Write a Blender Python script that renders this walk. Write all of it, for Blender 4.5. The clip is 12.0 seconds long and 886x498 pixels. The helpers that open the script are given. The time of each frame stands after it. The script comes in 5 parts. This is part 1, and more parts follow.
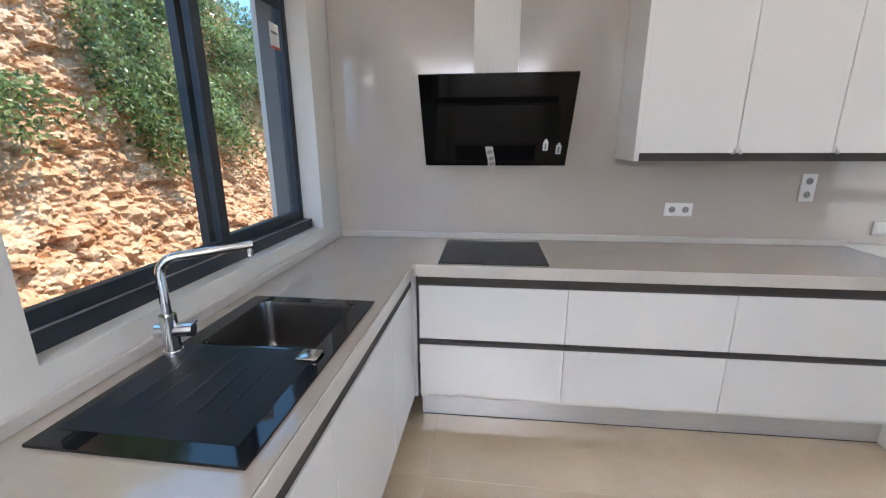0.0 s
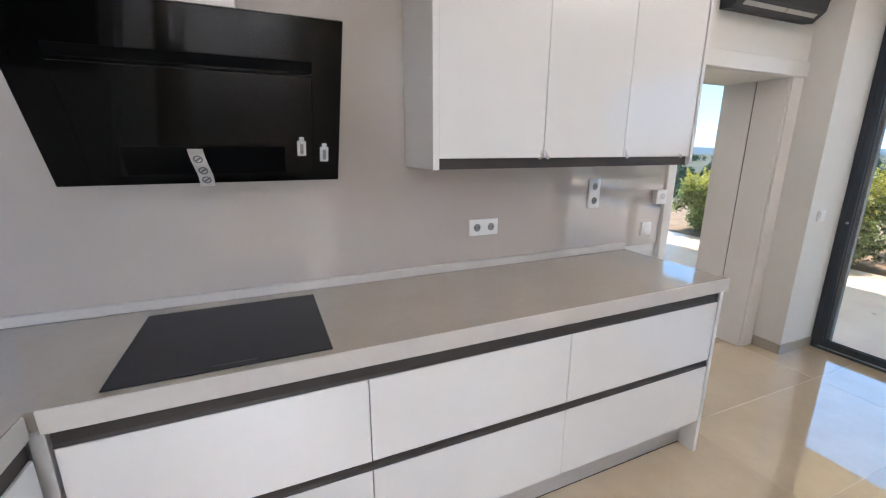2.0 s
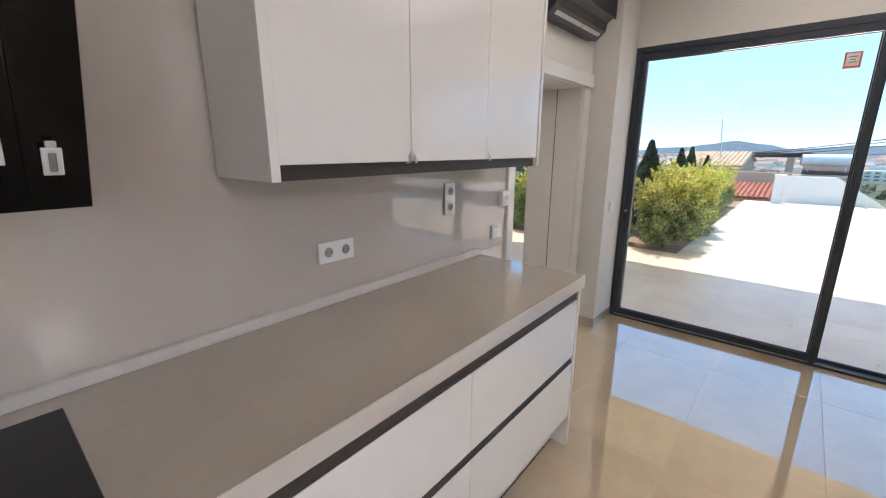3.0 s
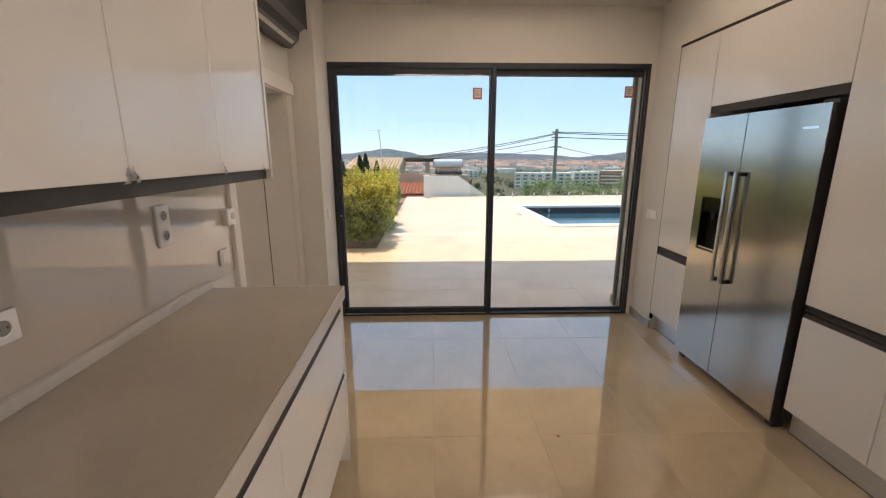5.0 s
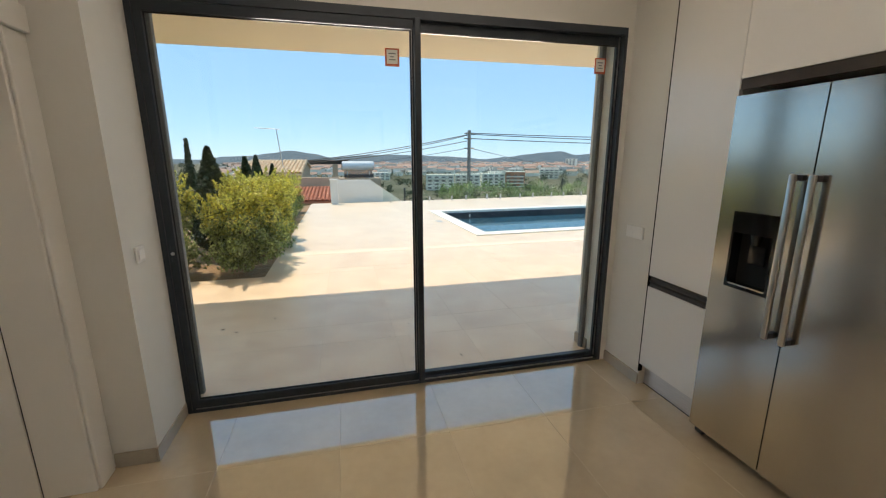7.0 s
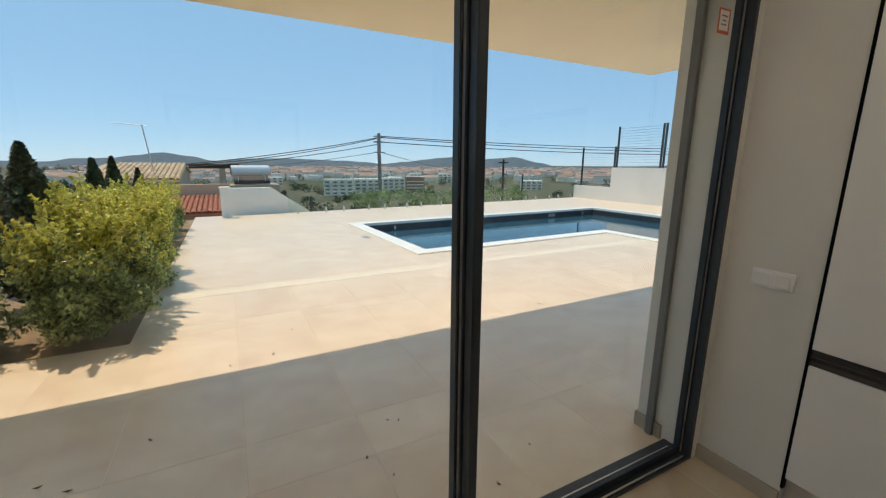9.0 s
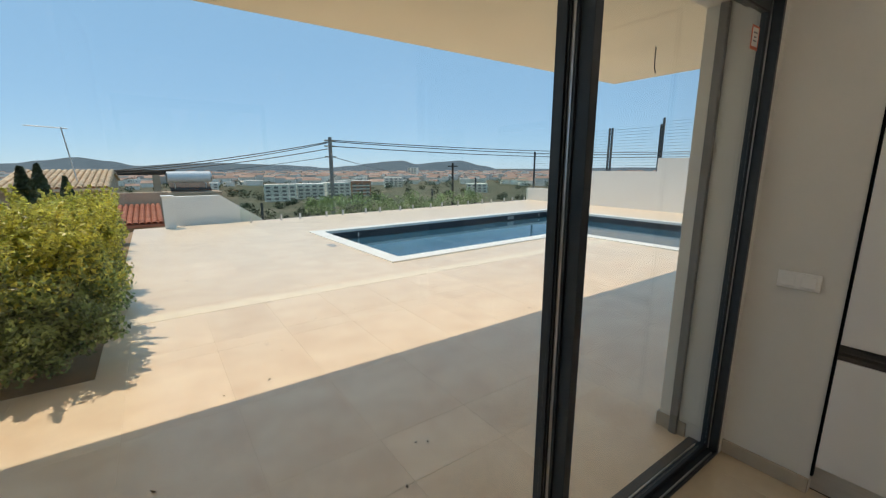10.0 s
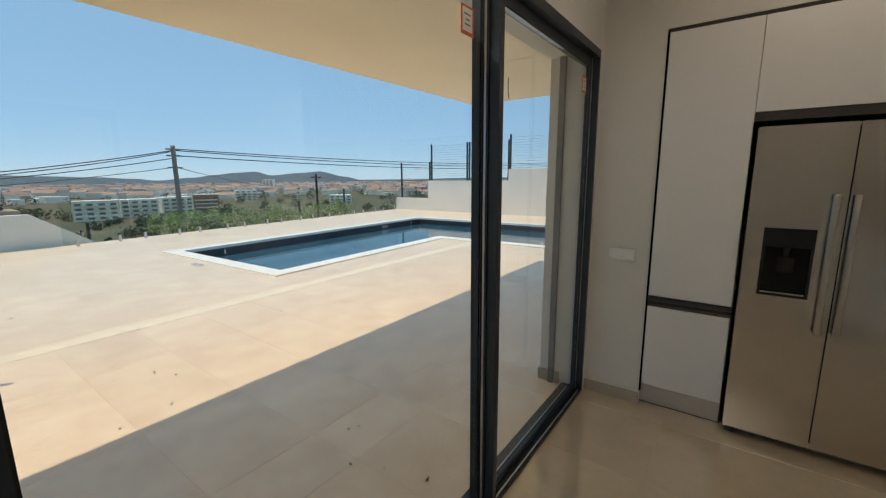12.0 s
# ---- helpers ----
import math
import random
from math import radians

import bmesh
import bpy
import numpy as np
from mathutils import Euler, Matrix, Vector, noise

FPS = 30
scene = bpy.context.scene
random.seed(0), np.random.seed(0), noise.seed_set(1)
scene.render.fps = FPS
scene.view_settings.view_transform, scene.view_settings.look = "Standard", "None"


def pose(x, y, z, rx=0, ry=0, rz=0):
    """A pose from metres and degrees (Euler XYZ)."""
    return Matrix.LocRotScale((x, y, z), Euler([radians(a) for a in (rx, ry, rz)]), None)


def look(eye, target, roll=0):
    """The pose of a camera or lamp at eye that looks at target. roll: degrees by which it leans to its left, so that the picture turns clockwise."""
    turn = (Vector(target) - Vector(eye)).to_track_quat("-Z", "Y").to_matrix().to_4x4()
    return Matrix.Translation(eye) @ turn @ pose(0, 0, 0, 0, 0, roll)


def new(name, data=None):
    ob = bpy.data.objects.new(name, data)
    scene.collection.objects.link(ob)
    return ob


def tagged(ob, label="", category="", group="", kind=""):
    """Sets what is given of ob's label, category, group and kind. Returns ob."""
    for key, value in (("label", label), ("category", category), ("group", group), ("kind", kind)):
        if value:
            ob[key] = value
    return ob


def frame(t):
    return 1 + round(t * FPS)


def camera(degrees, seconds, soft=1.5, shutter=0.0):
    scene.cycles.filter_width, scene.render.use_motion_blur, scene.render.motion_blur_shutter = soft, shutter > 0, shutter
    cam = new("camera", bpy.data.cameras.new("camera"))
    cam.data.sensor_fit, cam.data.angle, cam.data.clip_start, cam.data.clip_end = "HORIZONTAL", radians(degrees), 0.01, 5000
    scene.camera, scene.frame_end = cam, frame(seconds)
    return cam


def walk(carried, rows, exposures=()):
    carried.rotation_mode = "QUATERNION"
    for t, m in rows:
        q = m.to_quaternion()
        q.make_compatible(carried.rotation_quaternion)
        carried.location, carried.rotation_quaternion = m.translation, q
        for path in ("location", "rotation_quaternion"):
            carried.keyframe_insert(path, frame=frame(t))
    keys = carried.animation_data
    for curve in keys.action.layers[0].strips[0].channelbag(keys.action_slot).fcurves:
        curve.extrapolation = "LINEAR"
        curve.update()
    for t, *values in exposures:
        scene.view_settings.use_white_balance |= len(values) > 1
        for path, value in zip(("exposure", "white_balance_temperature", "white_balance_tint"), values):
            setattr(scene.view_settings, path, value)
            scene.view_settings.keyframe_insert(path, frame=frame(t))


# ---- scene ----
cam = camera(95.0, 12.0, soft=1.2)
PATH = [
    (0, (-0.058, -0.105, 1.508), (-0.307, 1.813, 1.0), -0.2),
    (0.5, (-0.03, 0.116, 1.508), (-0.229, 2.04, 0.996), 0.1),
    (1, (-0.005, 0.332, 1.508), (0.071, 2.264, 1.0), 0.0),
    (1.5, (0.044, 0.518, 1.488), (0.453, 2.412, 0.991), -0.0),
    (2, (0.099, 0.723, 1.49), (0.838, 2.517, 1.007), 0.1),
    (2.5, (0.115, 0.954, 1.503), (1.247, 2.53, 1.02), 0.3),
    (3, (0.161, 1.158, 1.493), (1.625, 2.433, 1.013), 0.2),
    (5, (0.153, 1.438, 1.509), (2.102, 1.384, 1.061), -0.0),
    (5.5, (0.285, 1.409, 1.495), (2.218, 1.154, 1.048), 0.0),
    (6, (0.6, 1.363, 1.492), (2.52, 1.022, 1.049), 0.1),
    (6.5, (0.996, 1.348, 1.489), (2.908, 0.96, 1.048), 0.0),
    (8.5, (2.551, 1.403, 1.462), (4.33, 0.592, 1.039), 0.1),
    (9, (2.831, 1.538, 1.486), (4.561, 0.625, 1.071), 0.4),
    (9.5, (3.041, 1.701, 1.515), (4.719, 0.692, 1.11), 0.3),
    (10, (3.132, 1.864, 1.517), (4.733, 0.733, 1.119), 0.0),
    (10.5, (3.14, 2.029, 1.52), (4.664, 0.794, 1.129), -0.0),
    (11, (3.134, 2.212, 1.531), (4.576, 0.879, 1.15), -0.1),
    (11.5, (3.117, 2.286, 1.527), (4.439, 0.832, 1.152), -0.5),
    (12, (3.071, 2.3, 1.512), (4.228, 0.706, 1.162), -0.4),
]
EXPO = [(0.0, 1.76, 5950, 16), (1.5, 1.86, 5950, 16), (2.0, 1.9, 6050, 17), (3.0, 1.62, 6400, 20), (4.0, 1.34, 7200, 22), (5.0, 1.1, 8000, 24), (5.5, 1.06, 8000, 24), (6.5, 1.0, 7500, 15), (8.5, 0.60, 7400, 14), (12.0, 0.44, 7400, 14)]
walk(cam, [(t, look(eye, target, roll)) for t, eye, target, roll in PATH], EXPO)

# ---- world and light ----
SUN_AT = Vector((1.02, 0.56, 2.73)).normalized()
world = bpy.data.worlds.new("sky")
scene.world = world
world.use_nodes = True
wn = world.node_tree
sky = wn.nodes.new("ShaderNodeTexSky")
sky.sky_type = "NISHITA"
sky.sun_disc = False
sky.sun_elevation = math.asin(SUN_AT.z)
sky.sun_rotation = math.atan2(SUN_AT.x, SUN_AT.y)
sky.altitude = 3000
sky.air_density, sky.dust_density, sky.ozone_density = 1.0, 0.0, 0.6
# an even azure haze through the whole sky
haze = wn.nodes.new("ShaderNodeMix")
haze.data_type = "RGBA"
haze.inputs["Factor"].default_value = 0.8
haze.inputs["B"].default_value = (1.25, 2.75, 4.6, 1)
wn.links.new(sky.outputs[0], haze.inputs["A"])
wn.links.new(haze.outputs["Result"], wn.nodes["Background"].inputs[0])
wn.nodes["Background"].inputs[1].default_value = 0.14

sun = new("sun", bpy.data.lights.new("sun", "SUN"))
sun.data.energy, sun.data.angle, sun.data.color = 2.0, radians(0.5), (1.0, 0.905, 0.77)
sun.matrix_world = look(SUN_AT * 60, (0, 0, 0))


def fill_light(name, eye, target, w, h, watts, colour):
    lamp = new(name, bpy.data.lights.new(name, "AREA"))
    lamp.data.shape, lamp.data.size, lamp.data.size_y = "RECTANGLE", w, h
    lamp.data.energy, lamp.data.color = watts, colour
    lamp.matrix_world = look(eye, target)
    return lamp


# added fill lamp at the assumed, unseen back window of the open-plan room
fill_light("back_fill_lamp", (-0.1, -3.78, 1.5), (-0.1, -2.78, 3.2), 1.6, 0.9, 64, (0.95, 0.97, 1.0)).data.spread = radians(105)
# added fill lamps in the glazing, aimed at the ceiling like sunlit terrace bounce
for lamp in (fill_light("terrace_door_fill", (3.83, 0.9, 1.92), (2.83, 0.9, 2.60), 1.7, 0.6, 13, (1.0, 0.96, 0.90)),
             fill_light("next_room_fill", (3.83, 4.5, 1.92), (2.83, 4.5, 2.92), 2.5, 0.6, 16, (1.0, 0.96, 0.90))):
    lamp.data.spread = radians(70)


# ---- materials ----
def mat(name, col, rough=0.5, metal=0.0, vary=0.06, scale=8.0, fine=0.0, bump=0.0, bscale=120.0, spec=0.5, coat=0.0,
        col2=None, rvary=0.0, per_piece=0.0, stretch=(1, 1, 1), island=0.0, coat_ior=2.0, swirl=0.0):
    m = bpy.data.materials.new(name)
    m.use_nodes = True
    nt = m.node_tree
    b = nt.nodes["Principled BSDF"]
    b.inputs["Roughness"].default_value = rough
    b.inputs["Metallic"].default_value = metal
    b.inputs["Specular IOR Level"].default_value = spec
    b.inputs["Coat Weight"].default_value = coat
    b.inputs["Coat Roughness"].default_value = 0.02
    b.inputs["Coat IOR"].default_value = coat_ior
    tc = nt.nodes.new("ShaderNodeTexCoord")
    mp = nt.nodes.new("ShaderNodeMapping")
    mp.inputs["Scale"].default_value = stretch
    nt.links.new(tc.outputs["Object"], mp.inputs[0])
    if per_piece:
        ri = nt.nodes.new("ShaderNodeObjectInfo")
        rs = nt.nodes.new("ShaderNodeVectorMath")
        rs.operation = "SCALE"
        rs.inputs[0].default_value = (37.0, 19.0, 53.0)
        nt.links.new(ri.outputs["Random"], rs.inputs["Scale"])
        nt.links.new(rs.outputs[0], mp.inputs["Location"])
    n1 = nt.nodes.new("ShaderNodeTexNoise")
    n1.inputs["Scale"].default_value = scale
    n1.inputs["Detail"].default_value = 6
    n1.inputs["Roughness"].default_value = 0.6
    n1.inputs["Distortion"].default_value = swirl
    nt.links.new(mp.outputs[0], n1.inputs["Vector"])
    ramp = nt.nodes.new("ShaderNodeValToRGB")
    c = Vector(col)
    d = Vector(col2) if col2 else c * (1 - 2.2 * vary)
    up = c if col2 else c * (1 + 1.2 * vary)
    ramp.color_ramp.elements[0].position, ramp.color_ramp.elements[1].position = 0.3, 0.7
    ramp.color_ramp.elements[0].color = (*d, 1)
    ramp.color_ramp.elements[1].color = (*up, 1)
    nt.links.new(n1.outputs["Fac"], ramp.inputs[0])
    out = ramp.outputs[0]
    if fine:
        n2 = nt.nodes.new("ShaderNodeTexNoise")
        n2.inputs["Scale"].default_value = scale * 14
        n2.inputs["Detail"].default_value = 3
        nt.links.new(mp.outputs[0], n2.inputs["Vector"])
        out = shade_by(nt, out, n2.outputs["Fac"], 1 - fine, 1 + fine)
    if per_piece:
        oi = nt.nodes.new("ShaderNodeObjectInfo")
        out = shade_by(nt, out, oi.outputs["Random"], 1 - per_piece, 1 + per_piece)
    if island:
        gi = nt.nodes.new("ShaderNodeNewGeometry")
        out = shade_by(nt, out, gi.outputs["Random Per Island"], 1 - island, 1 + island)
    nt.links.new(out, b.inputs["Base Color"])
    if rvary:
        r = nt.nodes.new("ShaderNodeMapRange")
        r.inputs["To Min"].default_value, r.inputs["To Max"].default_value = rough - rvary, rough + rvary
        nt.links.new(n1.outputs["Fac"], r.inputs["Value"])
        nt.links.new(r.outputs[0], b.inputs["Roughness"])
    if bump:
        nb = nt.nodes.new("ShaderNodeTexNoise")
        nb.inputs["Scale"].default_value = bscale
        nb.inputs["Detail"].default_value = 4
        nt.links.new(mp.outputs[0], nb.inputs["Vector"])
        bp = nt.nodes.new("ShaderNodeBump")
        bp.inputs["Strength"].default_value = bump
        bp.inputs["Distance"].default_value = 0.01
        nt.links.new(nb.outputs["Fac"], bp.inputs["Height"])
        nt.links.new(bp.outputs[0], b.inputs["Normal"])
    return m


def shade_by(nt, colour, value, lo, hi):
    r = nt.nodes.new("ShaderNodeMapRange")
    r.inputs["To Min"].default_value, r.inputs["To Max"].default_value = lo, hi
    nt.links.new(value, r.inputs["Value"])
    mx = nt.nodes.new("ShaderNodeVectorMath")
    mx.operation = "SCALE"
    nt.links.new(colour, mx.inputs[0])
    nt.links.new(r.outputs[0], mx.inputs["Scale"])
    return mx.outputs[0]


def glass_mat(name, tint=(0.96, 0.98, 0.97), gloss=1.0):
    m = bpy.data.materials.new(name)
    m.use_nodes = True
    nt = m.node_tree
    nt.nodes.remove(nt.nodes["Principled BSDF"])
    tr = nt.nodes.new("ShaderNodeBsdfTransparent")
    tr.inputs[0].default_value = (*tint, 1)
    gl = nt.nodes.new("ShaderNodeBsdfGlossy")
    gl.inputs["Roughness"].default_value = 0.0
    lw = nt.nodes.new("ShaderNodeLayerWeight")
    lw.inputs["Blend"].default_value = 0.5
    pw = nt.nodes.new("ShaderNodeMath")
    pw.operation = "POWER"
    pw.inputs[1].default_value = 5.0
    nt.links.new(lw.outputs["Facing"], pw.inputs[0])
    fr = nt.nodes.new("ShaderNodeMapRange")
    fr.inputs["To Min"].default_value, fr.inputs["To Max"].default_value = 0.025, 0.8
    nt.links.new(pw.outputs[0], fr.inputs["Value"])
    mx = nt.nodes.new("ShaderNodeMixShader")
    nt.links.new(fr.outputs[0], mx.inputs[0])
    nt.links.new(tr.outputs[0], mx.inputs[1])
    nt.links.new(gl.outputs[0], mx.inputs[2])
    nt.links.new(mx.outputs[0], nt.nodes["Material Output"].inputs[0])
    return m


M = {
    "wall": mat("wall_paint", (0.73, 0.71, 0.66), 0.6, vary=0.02, scale=1.5, fine=0.015, bump=0.06, bscale=260),
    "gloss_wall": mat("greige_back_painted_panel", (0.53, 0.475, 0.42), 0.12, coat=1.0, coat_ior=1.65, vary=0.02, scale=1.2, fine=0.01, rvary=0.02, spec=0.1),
    "ceil": mat("ceiling_paint", (0.68, 0.66, 0.63), 0.7, vary=0.02, scale=1.0),
    "white_lacquer": mat("white_gloss_lacquer", (0.80, 0.79, 0.77), 0.12, vary=0.008, scale=2.0, rvary=0.02, spec=0.5),
    "white_trim": mat("white_door_lacquer", (0.76, 0.73, 0.68), 0.35, vary=0.02, scale=2.0),
    "worktop": mat("greige_quartz_worktop", (0.45, 0.395, 0.335), 0.13, coat=0.6, vary=0.03, scale=3.0, fine=0.05, rvary=0.03),
    "edge": mat("pale_quartz_edge", (0.60, 0.565, 0.525), 0.3, vary=0.03, scale=3.0, fine=0.03),
    "grip": mat("dark_bronze_grip_profile", (0.062, 0.054, 0.049), 0.5, 0.1, vary=0.06, scale=20, spec=0.25),
    # near-black: painted shade in gaps, groove and slot, and the black hood controls
    "gap": mat("black_and_gap_shade", (0.004, 0.004, 0.004), 0.4, vary=0.05, spec=0.04),
    "plinth": mat("brushed_aluminium_plinth", (0.62, 0.62, 0.63), 0.32, 0.6, vary=0.05, scale=6, stretch=(1, 1, 40)),
    "hob": mat("black_ceramic_hob", (0.030, 0.030, 0.034), 0.45, vary=0.05, scale=30, spec=0.25),
    "hood_glass": mat("black_hood_glass", (0.003, 0.003, 0.003), 0.06, vary=0.05, scale=5, spec=0.18),
    "hood_body": mat("black_hood_body", (0.010, 0.010, 0.010), 0.4, vary=0.05, scale=5, spec=0.2),
    "steel": mat("brushed_stainless_steel", (0.55, 0.53, 0.49), 0.17, 1.0, vary=0.015, scale=5, stretch=(1, 1, 40), rvary=0.02),
    "bar_steel": mat("brushed_steel_handle", (0.50, 0.49, 0.47), 0.28, 1.0, vary=0.02, scale=6),
    "duct": mat("satin_steel_chimney", (0.70, 0.67, 0.62), 0.4, 0.0, vary=0.03, scale=5, stretch=(30, 30, 1)),
    "basin": mat("dark_steel_basin", (0.20, 0.19, 0.185), 0.24, 0.95, vary=0.08, scale=6, fine=0.05, rvary=0.06),
    "sink_rim": mat("black_glass_sink_top", (0.008, 0.009, 0.011), 0.05, vary=0.05, scale=6),
    "drainer": mat("matt_black_drainer", (0.009, 0.010, 0.012), 0.34, vary=0.1, scale=10, bump=0.1, bscale=500, spec=0.25),
    "chrome": mat("chrome", (0.78, 0.78, 0.79), 0.07, 1.0, vary=0.02, scale=10),
    "frame": mat("anthracite_aluminium", (0.031, 0.041, 0.053), 0.42, 0.2, vary=0.06, scale=12, bump=0.02, bscale=900),
    "seal": mat("black_rubber", (0.012, 0.012, 0.013), 0.6, vary=0.05),
    "alu": mat("bare_aluminium", (0.62, 0.62, 0.63), 0.3, 0.9, vary=0.04, scale=20),
    "guide": mat("grey_shutter_guide", (0.15, 0.15, 0.15), 0.5, 0.0, vary=0.04, scale=20),
    "glass": glass_mat("window_glass"),
    "rail_glass": glass_mat("railing_glass", (0.90, 0.95, 0.93)),
    "plastic": mat("white_plastic", (0.82, 0.81, 0.79), 0.3, vary=0.01, scale=10),
    "dark_plastic": mat("dark_plastic", (0.05, 0.05, 0.055), 0.4, vary=0.05, scale=10),
    "ac": mat("black_ac_casing", (0.016, 0.017, 0.020), 0.5, vary=0.05, scale=10),
    "ac_vane": mat("pale_ac_vane", (0.40, 0.39, 0.37), 0.4, vary=0.03, scale=10),
    "label_paper": mat("label_paper", (0.78, 0.75, 0.70), 0.6, vary=0.03, scale=30),
    "label_red": mat("label_red_print", (0.62, 0.13, 0.06), 0.6, vary=0.03, scale=30),
    "label_grey": mat("label_grey_print", (0.22, 0.22, 0.22), 0.6, vary=0.1, scale=80),
    "socket_well": mat("grey_socket_well", (0.30, 0.295, 0.285), 0.5, vary=0.05, scale=60),
    "film": mat("clear_grey_tag", (0.68, 0.68, 0.68), 0.25, vary=0.06, scale=60),
    "tile": mat("polished_beige_floor_tile", (0.61, 0.49, 0.335), 0.05, coat=1.0, coat_ior=2.15, col2=(0.50, 0.395, 0.265), scale=1.6, fine=0.05, per_piece=0.03, rvary=0.015),
    "grout": mat("beige_grout", (0.56, 0.45, 0.31), 0.8, vary=0.06, scale=20),
    "skirt": mat("beige_skirting_tile", (0.46, 0.40, 0.32), 0.2, vary=0.06, scale=3),
    "terrace": mat("cream_terrace_tile", (0.93, 0.755, 0.565), 0.36, rvary=0.05, spec=0.65, col2=(0.80, 0.595, 0.415), scale=3.0, swirl=0.35, stretch=(1.15, 0.9, 1), fine=0.10, per_piece=0.035, bump=0.08, bscale=80),
    "terrace_grout": mat("terrace_grout", (0.84, 0.68, 0.51), 0.9, vary=0.08, scale=10),
    "white_stone": mat("white_coping_stone", (0.93, 0.89, 0.81), 0.5, vary=0.03, scale=4, per_piece=0.02),
    "drain": mat("pale_drain_strip", (0.90, 0.77, 0.60), 0.6, vary=0.05, scale=8),
    "render": mat("white_render", (0.80, 0.765, 0.70), 0.8, vary=0.03, scale=1.2, fine=0.02, bump=0.1, bscale=150),
    "cream": mat("cream_render", (0.87, 0.77, 0.60), 0.8, vary=0.03, scale=1.2, fine=0.02, bump=0.1, bscale=150),
    "pool_tile": mat("anthracite_pool_tile", (0.035, 0.045, 0.055), 0.3, vary=0.15, scale=6, fine=0.2),
    "water": mat("pool_water", (0.030, 0.105, 0.155), 0.05, vary=0.08, scale=0.6, bump=0.25, bscale=5.0, spec=0.5),
    "soil": mat("dry_ochre_soil", (0.36, 0.23, 0.13), 0.95, vary=0.15, scale=4, fine=0.2, bump=0.6, bscale=40),
    "rock": mat("ochre_rock", (0.84, 0.60, 0.39), 0.9, col2=(0.57, 0.275, 0.115), scale=4.2, fine=0.6, bump=1.0, bscale=40),
    "leaf": mat("ivy_leaf", (0.36, 0.45, 0.16), 0.26, col2=(0.06, 0.11, 0.03), scale=2.5, island=0.7),
    "leaf_pale": mat("pale_leaf", (0.54, 0.62, 0.30), 0.3, col2=(0.08, 0.14, 0.03), scale=2.5, island=0.4),
    "hedge": mat("hedge_leaf", (0.42, 0.48, 0.19), 0.32, col2=(0.17, 0.23, 0.08), scale=3, island=0.6),
    "hedge_tip": mat("yellow_new_leaf", (0.80, 0.70, 0.15), 0.35, col2=(0.48, 0.50, 0.13), scale=3, island=0.5),
    "cypress": mat("cypress_foliage", (0.06, 0.095, 0.035), 0.6, col2=(0.028, 0.05, 0.02), scale=4, island=0.4),
    "bark": mat("brown_bark", (0.14, 0.09, 0.06), 0.9, vary=0.2, scale=10, bump=0.5, bscale=40),
    "roof_tile": mat("pale_orange_roof_tile", (0.76, 0.58, 0.39), 0.8, col2=(0.60, 0.40, 0.23), scale=3, per_piece=0.18),
    "roof_red": mat("red_roof_tile", (0.54, 0.19, 0.10), 0.8, col2=(0.42, 0.12, 0.065), scale=3, per_piece=0.15),
    "ochre_wall": mat("ochre_house_wall", (0.55, 0.40, 0.27), 0.85, vary=0.06, scale=1.0, fine=0.05),
    "wood_dark": mat("dark_timber", (0.05, 0.035, 0.025), 0.7, vary=0.1, scale=8),
    "pole": mat("grey_concrete_pole", (0.26, 0.24, 0.21), 0.85, vary=0.1, scale=3),
    "cable": mat("black_cable", (0.02, 0.02, 0.022), 0.5, vary=0.05),
    "fence": mat("dark_green_fence_paint", (0.018, 0.03, 0.036), 0.45, vary=0.05),
    "plain": mat("valley_ground", (0.21, 0.175, 0.12), 0.95, col2=(0.085, 0.095, 0.06), scale=0.03, fine=0.3, spec=0.1),
    # woods tinted blue-grey: the haze of distance is mixed into the colour
    "hill": mat("far_hill_hazed", (0.115, 0.155, 0.175), 0.95, col2=(0.06, 0.09, 0.105), scale=0.012, fine=0.45),
    "far_tree": mat("far_tree_crown", (0.07, 0.095, 0.045), 0.9, vary=0.2, scale=0.3, island=0.4),
    "town_white": mat("far_white_wall", (0.92, 0.83, 0.71), 0.8, spec=0.1, vary=0.08, scale=0.1, per_piece=0.15),
    "far_houses": mat("far_town_walls", (0.78, 0.71, 0.63), 0.85, vary=0.1, scale=0.01, island=0.3, spec=0.1),
    "far_roofs": mat("far_town_roofs", (0.42, 0.285, 0.225), 0.85, vary=0.1, scale=0.01, island=0.3, spec=0.1),
    "town_orange": mat("far_orange_wall", (0.55, 0.22, 0.12), 0.8, vary=0.08, scale=0.1),
    "town_roof": mat("far_orange_roof", (0.42, 0.27, 0.20), 0.8, vary=0.1, scale=0.1, per_piece=0.2),
    "town_window": mat("far_dark_window", (0.22, 0.20, 0.18), 0.8, vary=0.1, scale=0.1, spec=0.1),
    "oven": mat("black_oven_glass", (0.010, 0.010, 0.011), 0.08, vary=0.05, scale=5),
}

# thin leaves let some of the sun through
for key in ("leaf", "leaf_pale", "hedge", "hedge_tip"):
    nt = M[key].node_tree
    b = nt.nodes["Principled BSDF"]
    tl = nt.nodes.new("ShaderNodeBsdfTranslucent")
    nt.links.new(b.inputs["Base Color"].links[0].from_socket, tl.inputs[0])
    mx = nt.nodes.new("ShaderNodeMixShader")
    mx.inputs[0].default_value = 0.5
    nt.links.new(b.outputs[0], mx.inputs[1])
    nt.links.new(tl.outputs[0], mx.inputs[2])
    nt.links.new(mx.outputs[0], nt.nodes["Material Output"].inputs[0])

# ---- building helpers ----
ORIG = {}


def thing(name, at, label, category, group="", kind=""):
    e = new(name)
    e.location = at
    ORIG[e] = Vector(at)
    tagged(e, label, category, group, kind)
    return e


